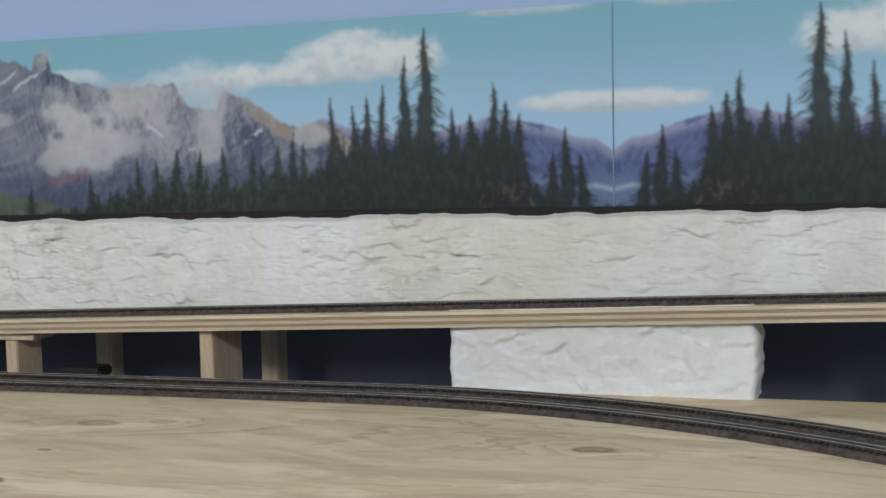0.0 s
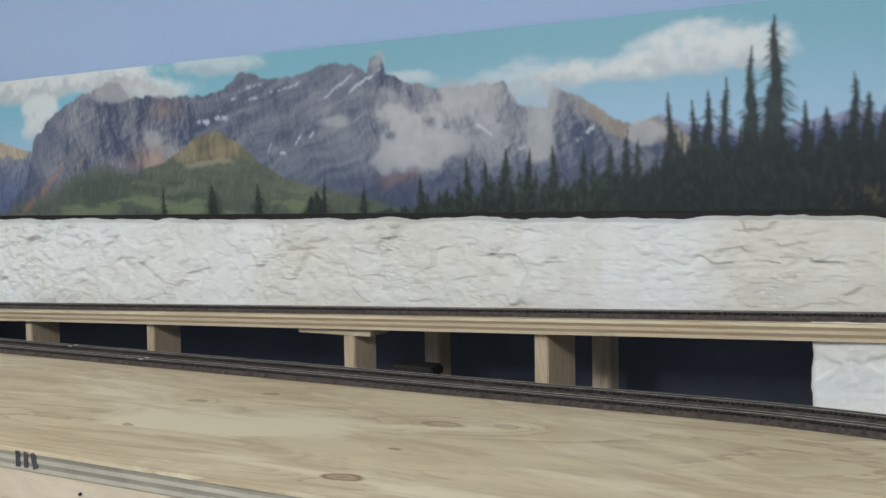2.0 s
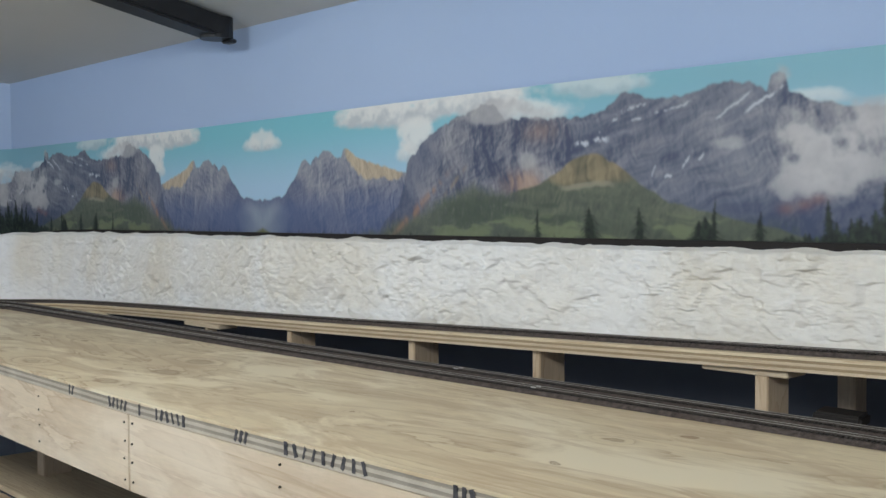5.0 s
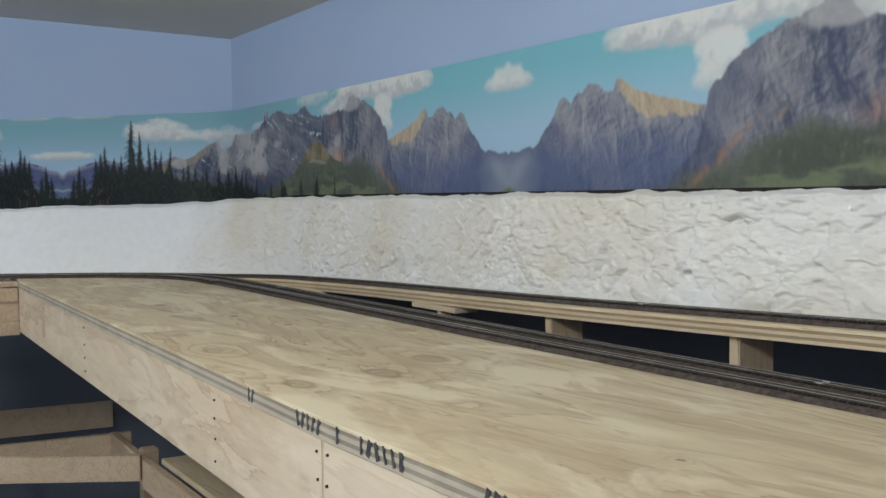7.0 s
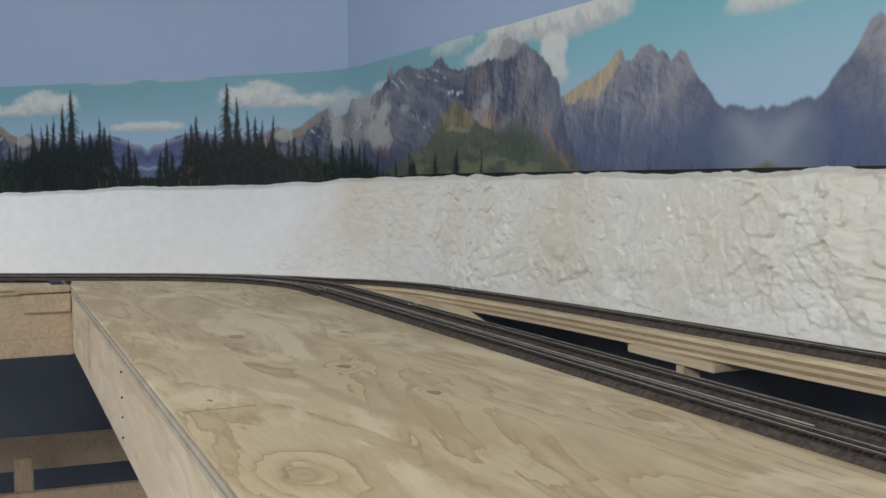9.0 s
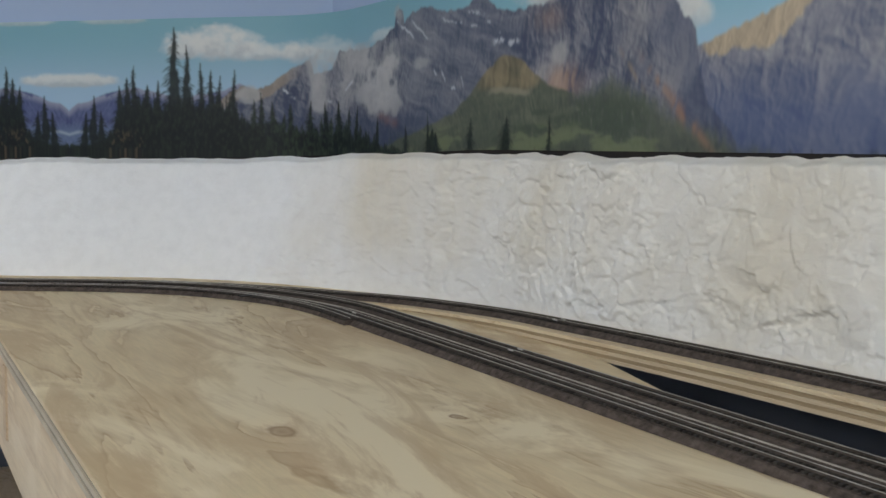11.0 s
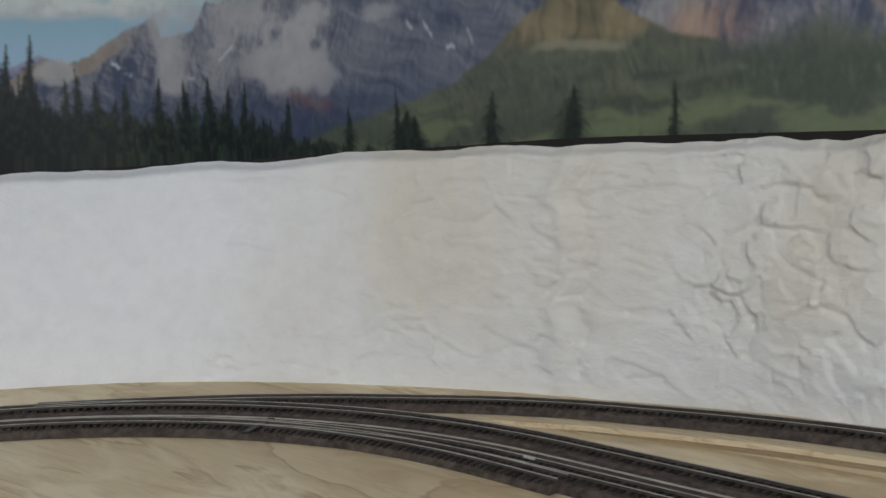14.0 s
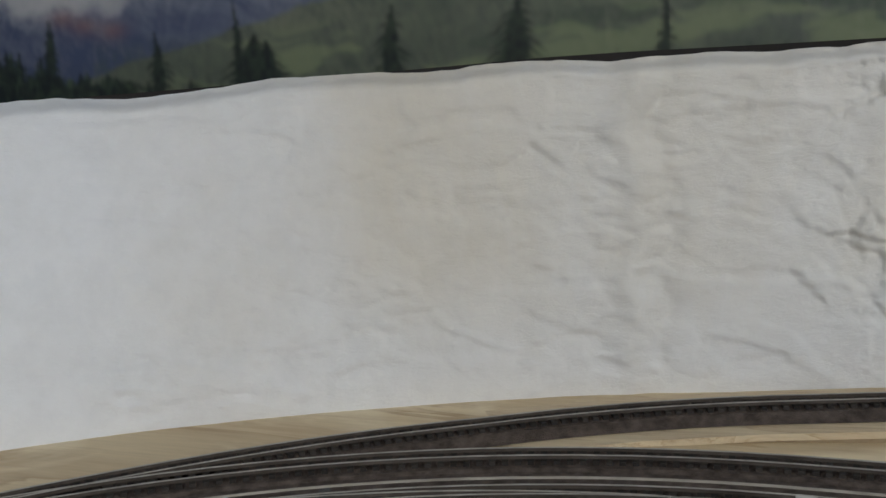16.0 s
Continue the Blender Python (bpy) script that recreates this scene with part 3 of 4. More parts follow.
    body = blend(body, smooth_step(0.10, 0.04, v + 0.03 * wb) * smooth_step(0.97, 1.10, u) * 0.6, (72, 82, 110))
    col = blend(col, m, body)
    # mist lying on the faces
    mist = fbm(u * 26, v * 30, 71, 6, 0.6)
    for mu, mv, du, dv, power in (
        (1.235, 0.150, 0.040, 0.034, 0.85), (1.285, 0.115, 0.055, 0.045, 0.85), (1.325, 0.150, 0.050, 0.024, 0.75), (1.34, 0.105, 0.03, 0.022, 0.6), (1.470, 0.095, 0.016, 0.040, 0.7), (1.480, 0.140, 0.013, 0.03, 0.55), (1.455, 0.165, 0.030, 0.018, 0.6), (1.26, 0.085, 0.05, 0.02, 0.6), (1.36, 0.17, 0.05, 0.015, 0.5),
        (1.215, 0.213, 0.016, 0.018, 0.65), (0.70, 0.213, 0.075, 0.016, 0.7), (0.80, 0.205, 0.05, 0.012, 0.6), (1.395, 0.145, 0.025, 0.04, 0.5), (1.615, 0.105, 0.022, 0.014, 0.75), (1.14, 0.140, 0.04, 0.009, 0.55), (0.775, 0.128, 0.018, 0.014, 0.4),
    ):
        r = ((u - mu) / du) ** 2 + ((v - mv) / dv) ** 2
        col = blend(col, power * (1 - smooth_step(0.0, 1.7, r + 4.2 * (mist - 0.5))), between((176, 174, 176), (222, 218, 214), mist * 1.6 - 0.3))
    # green skirts: spur of the great peak, meadows and the wooded hill with its cliff
    tuft = fbm(u * 300, v * 130, 91, 3, 0.6)
    band = fbm(pu * 12, pv * 60, 83, 4, 0.6)
    ridge = ridged(pu * 20 - pv * 12, pv * 12 + pu * 6, 84, 4)
    green = between((80, 87, 78), (122, 125, 106), 0.46 + 0.9 * (band - 0.5) + 0.11 * slope(ridge, 0) + 0.5 * (tuft - 0.5))
    g1 = np.interp(u, (0.32, 0.386, 0.46, 0.533, 0.60, 0.650, 0.70, 0.735, 0.79, 0.84, 0.88), (0.0, 0.010, 0.032, 0.056, 0.076, 0.094, 0.078, 0.074, 0.082, 0.10, 0.10)) + 0.016 * wb
    m = smooth_step(-0.012, 0.014, g1 - v + 0.02 * (flute - 0.5)) * smooth_step(0.31, 0.36, u) * smooth_step(0.93, 0.86, u)
    col = blend(col, 0.9 * m, green)
    for a0, b0, k0, w0, tone in ((0.500, 0.052, 1.15, 0.012, (158, 120, 104)), (0.545, 0.085, 1.25, 0.008, (166, 134, 116)), (0.47, 0.030, 1.3, 0.008, (160, 128, 108)), (0.60, 0.10, 1.2, 0.006, (156, 140, 124))):
        scree = np.exp(-(((u - a0) - (v - b0) * k0 + 0.012 * wa) / w0) ** 2) * np.exp(-((v - b0) / 0.026) ** 2)
        col = blend(col, 0.75 * scree * smooth_step(0.3, 0.6, flute), tone)
    hill = np.interp(u, (0.70, 0.735, 0.79, 0.83, 0.858, 0.885, 0.915, 0.945, 0.970, 0.993, 1.037, 1.101, 1.191, 1.275, 1.30), (0.06, 0.080, 0.090, 0.108, 0.124, 0.134, 0.135, 0.124, 0.108, 0.090, 0.067, 0.049, 0.031, 0.010, 0.0)) + 0.010 * (fbm(u * 50, v * 50, 85, 3) - 0.5)
    m = smooth_step(-0.001, 0.003, hill - v) * smooth_step(0.70, 0.76, u)
    body = green + 0.0
    cliff = smooth_step(0.084, 0.096, v + 0.014 * wa) * smooth_step(0.80, 0.84, u) * smooth_step(1.0, 0.96, u)
    body = blend(body, cliff * 0.85, between((98, 92, 76), (172, 154, 122), 0.45 + 1.5 * (flute - 0.5) + 0.7 * (beds - 0.5)))
    body = blend(body, 0.7 * smooth_step(0.0055, 0.002, np.abs(v - 0.084 - 0.02 * wb)) * smooth_step(0.83, 0.86, u) * smooth_step(0.96, 0.93, u), (158, 152, 132))
    col = blend(col, m, body)
    woods = smooth_step(0.46, 0.56, fbm(u * 9, v * 42, 89, 4, 0.6)) * smooth_step(0.082, 0.062, v) * smooth_step(0.50, 0.60, u) * smooth_step(1.03, 0.90, u)
    woods = np.maximum(0.75 * woods, 0.35 * smooth_step(0.05, 0.02, v) * smooth_step(0.42, 0.60, u) * (u < 1.25))
    col = blend(col, woods * smooth_step(0.25, 0.5, tuft), between((54, 68, 58), (84, 96, 80), tuft * 1.3 - 0.15))
    lawn = smooth_step(0.55, 0.66, band) * smooth_step(0.05, 0.03, v) * smooth_step(0.45, 0.6, u) * smooth_step(1.25, 1.1, u)
    col = blend(col, 0.5 * lawn, (138, 148, 110))
    for ou, ov in ((1.255, 0.055), (1.275, 0.062), (1.23, 0.05)):
        col = blend(col, 0.30 * np.exp(-((u - ou) / 0.012) ** 2 - ((v - ov) / 0.007) ** 2), (176, 116, 88))
    # trees: the wood, then the single spruces in front
    rng = random.Random(5)
    env = lambda a: float(np.interp(a, (1.22, 1.27, 1.33, 1.40, 1.5, 1.6, 1.66, 1.72, 1.80, 1.88, 1.91, 1.93, 2.0), (0.012, 0.022, 0.042, 0.055, 0.060, 0.070, 0.100, 0.112, 0.105, 0.098, 0.04, 0.014, 0.010)))
    trees = []
    a = 1.22
    while a < 2.0:
        trees.append((a, env(a) * rng.uniform(0.55, 1.10), rng.uniform(0.006, 0.012), rng.uniform(0.2, 1.0) * (1.0 if a < 1.62 else 0.4)))
        a += rng.uniform(0.004, 0.010)
    for a, top, w in (
        (0.795, 0.054, 0.005), (0.901, 0.055, 0.014), (0.994, 0.053, 0.009), (1.106, 0.040, 0.018), (1.095, 0.034, 0.014), (1.122, 0.066, 0.004), (1.193, 0.046, 0.007), (1.289, 0.062, 0.007),
        (1.362, 0.083, 0.009), (1.389, 0.080, 0.008), (1.420, 0.092, 0.013), (1.455, 0.091, 0.010), (1.489, 0.093, 0.010), (1.531, 0.088, 0.011), (1.567, 0.092, 0.011),
        (1.590, 0.109, 0.009), (1.605, 0.097, 0.010), (1.644, 0.151, 0.011), (1.673, 0.140, 0.010), (1.691, 0.151, 0.015), (1.712, 0.164, 0.012), (1.742, 0.199, 0.014),
        (1.769, 0.232, 0.021), (1.804, 0.132, 0.012), (1.827, 0.125, 0.019), (1.855, 0.161, 0.013), (1.869, 0.138, 0.018), (1.886, 0.122, 0.016), (1.928, 0.075, 0.010), (1.944, 0.103, 0.011), (1.962, 0.072, 0.010),
    ):
        trees.append((a, top, w, 0.08 if a > 1.63 else 0.30))
    step = SHEET / (nu - 1)
    for k, (a, top, w, pale_k) in enumerate(trees):
        i0, i1 = max(0, int((a - 0.05) / step)), min(nu, int((a + 0.05) / step))
        j1 = min(len(ROWS), int(np.searchsorted(ROWS, top)) + 2)
        if i1 <= i0:
            continue
        su, sv = u[i0:i1, :j1], v[i0:i1, :j1]
        m = conifer(su, sv, a, top, w, 100 + k % 60)
        n = value_noise(su * 260, sv * 200, 7 + k % 9)
        col[i0:i1, :j1] = blend(col[i0:i1, :j1], 0.97 * m, between((24, 30, 31), (88, 104, 80), (0.10 + pale_k) * n**1.4 * 0.85))
    crown = np.interp(u, (1.26, 1.33, 1.45, 1.60, 1.66, 1.75, 1.88, 1.905, 1.93, 2.0), (0.0, 0.018, 0.036, 0.050, 0.078, 0.088, 0.080, 0.03, 0.008, 0.006))
    under = smooth_step(-0.006, 0.008, crown - v + 0.045 * (fbm(u * 130, v * 40, 93, 4, 0.6) - 0.5))
    col = blend(col, 0.9 * under, between((24, 31, 31), (74, 88, 68), (1.7 - 1.1 * smooth_step(1.5, 1.66, u)) * (tuft - 0.42)))
    floor_dark = smooth_step(1.58, 1.66, u) * smooth_step(1.905, 1.88, u) * smooth_step(0.07, 0.045, v + 0.03 * (tuft - 0.5))
    col = blend(col, 0.85 * floor_dark, between((22, 28, 29), (58, 68, 56), 1.5 * (tuft - 0.45)))
    m = smooth_step(0.5, 0.62, fbm(u * 120, v * 90, 97, 3)) * smooth_step(0.045, 0.02, v) * smooth_step(1.83, 1.85, u) * smooth_step(1.92, 1.90, u)
    col = blend(col, 0.45 * m * smooth_step(0.4, 0.6, tuft), (130, 104, 84))
    # the soft focus of an enlarged photograph
    for axis in (0, 1, 0, 1):
        ahead, behind = np.roll(col, -1, axis), np.roll(col, 1, axis)
        soft = 0.5 * col + 0.25 * (ahead + behind)
        inner = (slice(1, -1), slice(None)) if axis == 0 else (slice(None), slice(2, -1))
        col[inner] = soft[inner]
    return np.clip(col, 0, 1)


NU, NV = 1700, len(ROWS)
PICTURE = paint_print(NU)


def print_sheet(name, s0, s1, u_of, label):
    """One sheet of the print, bent along the wall, mirrored by turns."""
    n = max(2, int((s1 - s0) / SHEET * (NU - 1)) + 1)
    ss = np.linspace(s0, s1, n)
    cols = np.clip(np.round(np.array([u_of(s) for s in ss]) / SHEET * (NU - 1)).astype(int), 0, NU - 1)
    x, y, _ = wall_way.at(ss, -0.002)
    z = FOOT + ROWS
    wave = 0.0012 * np.sin(ss * 3.1)[:, None] * np.linspace(0, 1, NV)[None]
    co = np.stack([np.repeat(x[:, None], NV, 1), np.repeat(y[:, None], NV, 1), z[None] + wave], -1).reshape(-1, 3)
    k = np.arange(n * NV).reshape(n, NV)
    quads = np.stack([k[:-1, :-1], k[:-1, 1:], k[1:, 1:], k[1:, :-1]], -1).reshape(-1, 4)
    me = bpy.data.meshes.new(name)
    me.vertices.add(len(co))
    me.vertices.foreach_set("co", co.ravel())
    me.loops.add(quads.size)
    me.loops.foreach_set("vertex_index", quads.ravel())
    me.polygons.add(len(quads))
    me.polygons.foreach_set("loop_start", np.arange(0, quads.size, 4))
    me.polygons.foreach_set("loop_total", np.full(len(quads), 4))
    me.update()
    att = me.color_attributes.new("print", "FLOAT_COLOR", "POINT")
    rgba = np.ones((n * NV, 4))
    rgba[:, :3] = PICTURE[cols].reshape(-1, 3)
    att.data.foreach_set("color", rgba.ravel())
    me.materials.append(PRINT)
    me.polygons.foreach_set("use_smooth", np.ones(len(quads), bool))
    return tagged(new(name, me), label, "backdrop", "printed backdrop sheets")


JOINT_E, JOINT_W, END_W = SEAM_S - SHEET, SEAM_S + SHEET, 6.2
print_sheet("printed_backdrop", 0.72, JOINT_E - 0.001, lambda s: SHEET - (JOINT_E - s), "printed backdrop of dark spruces and blue mountains on the wall")
print_sheet("printed_backdrop", JOINT_E, SEAM_S, lambda s: SEAM_S - s, "printed backdrop of grey mountains, clouds and a spruce wood")
stretch = lambda r: r + 0.004 + 0.088 * smooth_step(0.25, 0.8, r) - 0.035 * smooth_step(1.0, 1.6, r)
JOINT_W -= 0.057
print_sheet("printed_backdrop", SEAM_S, JOINT_W, lambda s: stretch(s - SEAM_S), "mirrored printed mountain backdrop bent round the room corner")
print_sheet("printed_backdrop", JOINT_W, END_W, lambda s: SHEET - 0.002 - (s - JOINT_W), "printed backdrop of spruces on the corner wall")
x, y, _ = wall_way.at(JOINT_E, 0)
tagged(part("backdrop_seam", box((0.0013, 0.001, TALL), (float(x), float(y) - 0.0025, FOOT + TALL / 2), 0), SEAM_GREY), "thin dark seam between two printed sheets", "seam", kind="structure")


# ---- the plaster rock face ----
def facets(s, h, count, seed, length):
    """Broken rock: tilted facets with creases between them."""
    rng = np.random.RandomState(seed)
    ps, ph = rng.rand(count) * length, rng.rand(count) * 0.22 - 0.01
    gs, gh, lift = rng.randn(count) * 0.08, rng.randn(count) * 0.09, rng.randn(count) * 0.0013
    ws = s + 0.020 * (fbm(s * 14, h * 14, seed + 1, 3) - 0.5) * 2
    wh = (h + 0.016 * (fbm(s * 14 + 50, h * 14, seed + 2, 3) - 0.5) * 2) 
    flat_s, flat_h = ws.ravel(), wh.ravel()
    out = np.empty_like(flat_s)
    order = np.argsort(ps)
    ps, ph, gs, gh, lift = ps[order], ph[order], gs[order], gh[order], lift[order]
    for a in np.arange(0, length + 0.1, 0.1):
        sel = (flat_s >= a - 0.1 * (a == 0)) & (flat_s < a + 0.1 + 9 * (a + 0.1 > length))
        near = (ps > a - 0.25) & (ps < a + 0.35)
        if not sel.any() or not near.any():
            out[sel] = 0
            continue
        ds = flat_s[sel][:, None] - ps[near][None]
        dh = (flat_h[sel][:, None] - ph[near][None])
        i = np.argmin(ds**2 + (1.25 * dh) ** 2, 1)
        r = np.arange(len(i))
        out[sel] = lift[near][i] + gs[near][i] * ds[r, i] + gh[near][i] * dh[r, i]
    return out.reshape(s.shape)


def grid_mesh(name, co, material, parent=None, smooth=True):
    n, m = co.shape[:2]
    k = np.arange(n * m).reshape(n, m)
    quads = np.stack([k[:-1, :-1], k[1:, :-1], k[1:, 1:], k[:-1, 1:]], -1).reshape(-1, 4)
    me = bpy.data.meshes.new(name)
    me.vertices.add(n * m)
    me.vertices.foreach_set("co", co.reshape(-1))
    me.loops.add(quads.size)
    me.loops.foreach_set("vertex_index", quads.ravel())
    me.polygons.add(len(quads))
    me.polygons.foreach_set("loop_start", np.arange(0, quads.size, 4))
    me.polygons.foreach_set("loop_total", np.full(len(quads), 4))
    me.update()
    me.materials.append(material)
    me.polygons.foreach_set("use_smooth", np.full(len(quads), smooth))
    ob = new(name, me)
    if parent:
        ob.parent = parent
    return ob


ROCK_TOP = 1.677


def rock_face():
    t = thing("plaster_rock_wall", "white plaster rock face with creases and cream stains", "rock wall")
    length = 5.05
    ss = np.r_[np.arange(0.0, 3.0, 0.0032), np.arange(3.0, 4.35, 0.0016), np.arange(4.35, length, 0.004)]
    hh = np.linspace(0, 1, 104)
    s, h = np.meshgrid(ss, hh, indexing="ij")
    foot_off = 0.138 + 0.034 * smooth_step(2.75, 3.65, ss) - 0.034 * smooth_step(3.85, 4.1, ss)
    bx, by, _ = way_rock.at(ss, foot_off)
    base = np.array([ramp_z(a) - 0.004 for a in bx])
    top = ROCK_TOP + 0.005 * (fbm(ss * 22, ss * 0, 11, 5, 0.6) - 0.5) * 2 - 0.015 * smooth_step(3.98, 4.28, ss) - 0.014 * smooth_step(4.28, 4.8, ss)
    z = base[:, None] + (top - base)[:, None] * h
    lean = 0.012 + 0.078 * smooth_step(3.95, 4.25, ss)[:, None]
    rough = 1 - 0.90 * smooth_step(4.08, 4.27, s + 0.06 * (fbm(s * 9, z * 9, 22, 3) - 0.5))
    zz = z - 1.5
    relief = 0.75 * facets(s, zz, 2200, 21, length) + 0.46 * facets(s, zz, 6500, 27, length) + 0.20 * facets(s, zz, 20000, 29, length)
    vein = np.abs(fbm(s * 11 + zz * 6, zz * 15 - s * 4, 33, 4, 0.55) - 0.5)
    crease = np.abs(fbm(s * 16 - zz * 9, zz * 34 + s * 6, 37, 4, 0.6) - 0.5)
    relief -= 0.0022 * smooth_step(0.012, 0.0, vein) * smooth_step(0.54, 0.62, fbm(s * 13, zz * 16, 35, 3))
    relief -= 0.0024 * smooth_step(0.011, 0.0, crease) * smooth_step(0.52, 0.60, fbm(s * 15, zz * 18, 39, 3))
    # the upright seam where two casts meet, near the bend
    seam = s - 3.965 - 0.010 * (fbm(zz * 30, zz * 0, 53, 4, 0.6) - 0.5) * 2
    relief += 0.0100 * np.exp(-((seam / 0.006) ** 2)) - 0.0065 * np.exp(-(((seam + 0.011) / 0.004) ** 2))
    # trowel scratches and short steps, mostly level
    scratch = fbm(s * 16 + zz * 5, zz * 120 + s * 6, 43, 3, 0.6)
    relief += 0.0030 * (scratch - 0.5) * smooth_step(0.50, 0.62, fbm(s * 8, zz * 10, 45, 3))
    shelf = fbm(s * 15 + 3 + 4 * zz, zz * 24 - s * 3, 47, 4, 0.6)
    relief += 0.0032 * smooth_step(0.515, 0.53, shelf) * smooth_step(0.45, 0.60, fbm(s * 6, zz * 8, 49, 3))
    relief += 0.012 * (fbm(s * 6, zz * 8, 23, 3) - 0.5) + 0.0035 * (fbm(s * 45, zz * 45, 25, 4) - 0.5)
    amount = rough * (0.55 + 0.60 * smooth_step(0.40, 0.64, fbm(s * 5.5, zz * 7, 29, 3)))
    amount *= 1 - 0.28 * smooth_step(3.1, 3.3, s) - 0.10 * smooth_step(3.60, 3.92, s)
    foot = smooth_step(0.0, 0.16, h)
    lip = smooth_step(1.0, 0.955, h)
    off = foot_off[:, None] + lean * h**1.3 - relief * amount * 1.3 * (0.25 + 0.75 * foot) + 0.02 * (1 - lip) * (1 - rough * 0.3)
    off += (1 - rough) * 0.006 * (fbm(s * 12, zz * 10, 24, 3) - 0.5)
    x, y, _ = way_rock.at(s.ravel(), off.ravel())
    co = np.stack([x.reshape(s.shape), y.reshape(s.shape), z], -1)
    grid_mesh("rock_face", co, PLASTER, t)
    # the level top behind the lip, back to the wall
    ax, ay, _ = way_rock.at(ss, (off[:, -1] - 0.001))
    cx, cy, _ = way_rock.at(ss, 0.318 + 0.0 * ss)
    back = np.stack([np.stack([ax, ay, top - 0.0005], -1), np.stack([(ax + cx) / 2, (ay + cy) / 2, np.minimum(top, ROCK_TOP) - 0.009], -1), np.stack([cx, cy, np.minimum(top, ROCK_TOP) - 0.009], -1)], 1)
    grid_mesh("top_ledge", back, PLASTER, t)


rock_face()


def portal_block():
    """The plaster patch that closes the gap under the climbing strip."""
    t = thing("plaster_portal_block", "white plaster block between the table and the raised track", "rock wall")
    xs, hs = np.linspace(0.162, 0.474, 110), np.linspace(0, 1, 40)
    a, h = np.meshgrid(xs, hs, indexing="ij")
    zt = np.array([ramp_z(q) + 0.001 for q in xs])[:, None]
    z = BENCH - 0.002 + (zt - BENCH + 0.002) * h
    rel = facets(a - 0.1, z - 1.5, 170, 63, 0.45) * 0.75 + 0.3 * facets(a - 0.1, z - 1.5, 700, 64, 0.45) + 0.006 * (fbm(a * 12, z * 12, 65, 4) - 0.5)
    side = np.minimum(a - xs[0], xs[-1] - a)
    y = 1.438 - rel + 0.05 * (1 - smooth_step(0, 0.007, side)) + 0.006 * (1 - h)
    xx = a + 0.010 * (fbm(z * 40, z * 0 + a * 3, 67, 3) - 0.5) * smooth_step(0.06, 0.0, side)
    grid_mesh("block_face", np.stack([xx, y, z], -1), PLASTER, t)
    part("block_core", box((0.296, 0.045, 0.066), (0.318, 1.478, 1.534), 0.004), PLASTER, t)


portal_block()


# ---- benchwork ----
def ply_strip(t, line, s0, s1, inner, outer, top, layers, thick, name="veneer", step=0.04):
    """Plywood along a line: thin veneers laid up on one another, each edge a little uneven."""
    each = thick / layers
    for k in range(layers):
        jut = (0.0006, -0.0005, 0.0004, -0.0006, 0.0003, -0.0004, 0.0005)[k % 7]
        profile = [(inner - jut, -each * k), (outer, -each * k), (outer, -each * (k + 1) + 0.00005), (inner - jut, -each * (k + 1) + 0.00005)]
        v, f = sweep(line, s0, s1, profile, top, step)
        mat = PLY_PLAIN if k == 0 else (PLY_DARK if k % 2 else PLY_LIGHT)
        mesh_part(name, v, f, mat, t)


FRONT_Y, END_X = 0.985, -2.63


def front_y(x):
    """The front edge: it falls back a little to either side of the joint in the front board."""
    return FRONT_Y + 0.020 * max(0.0, x + 0.92) + 0.0222 * max(0.0, -0.92 - x)


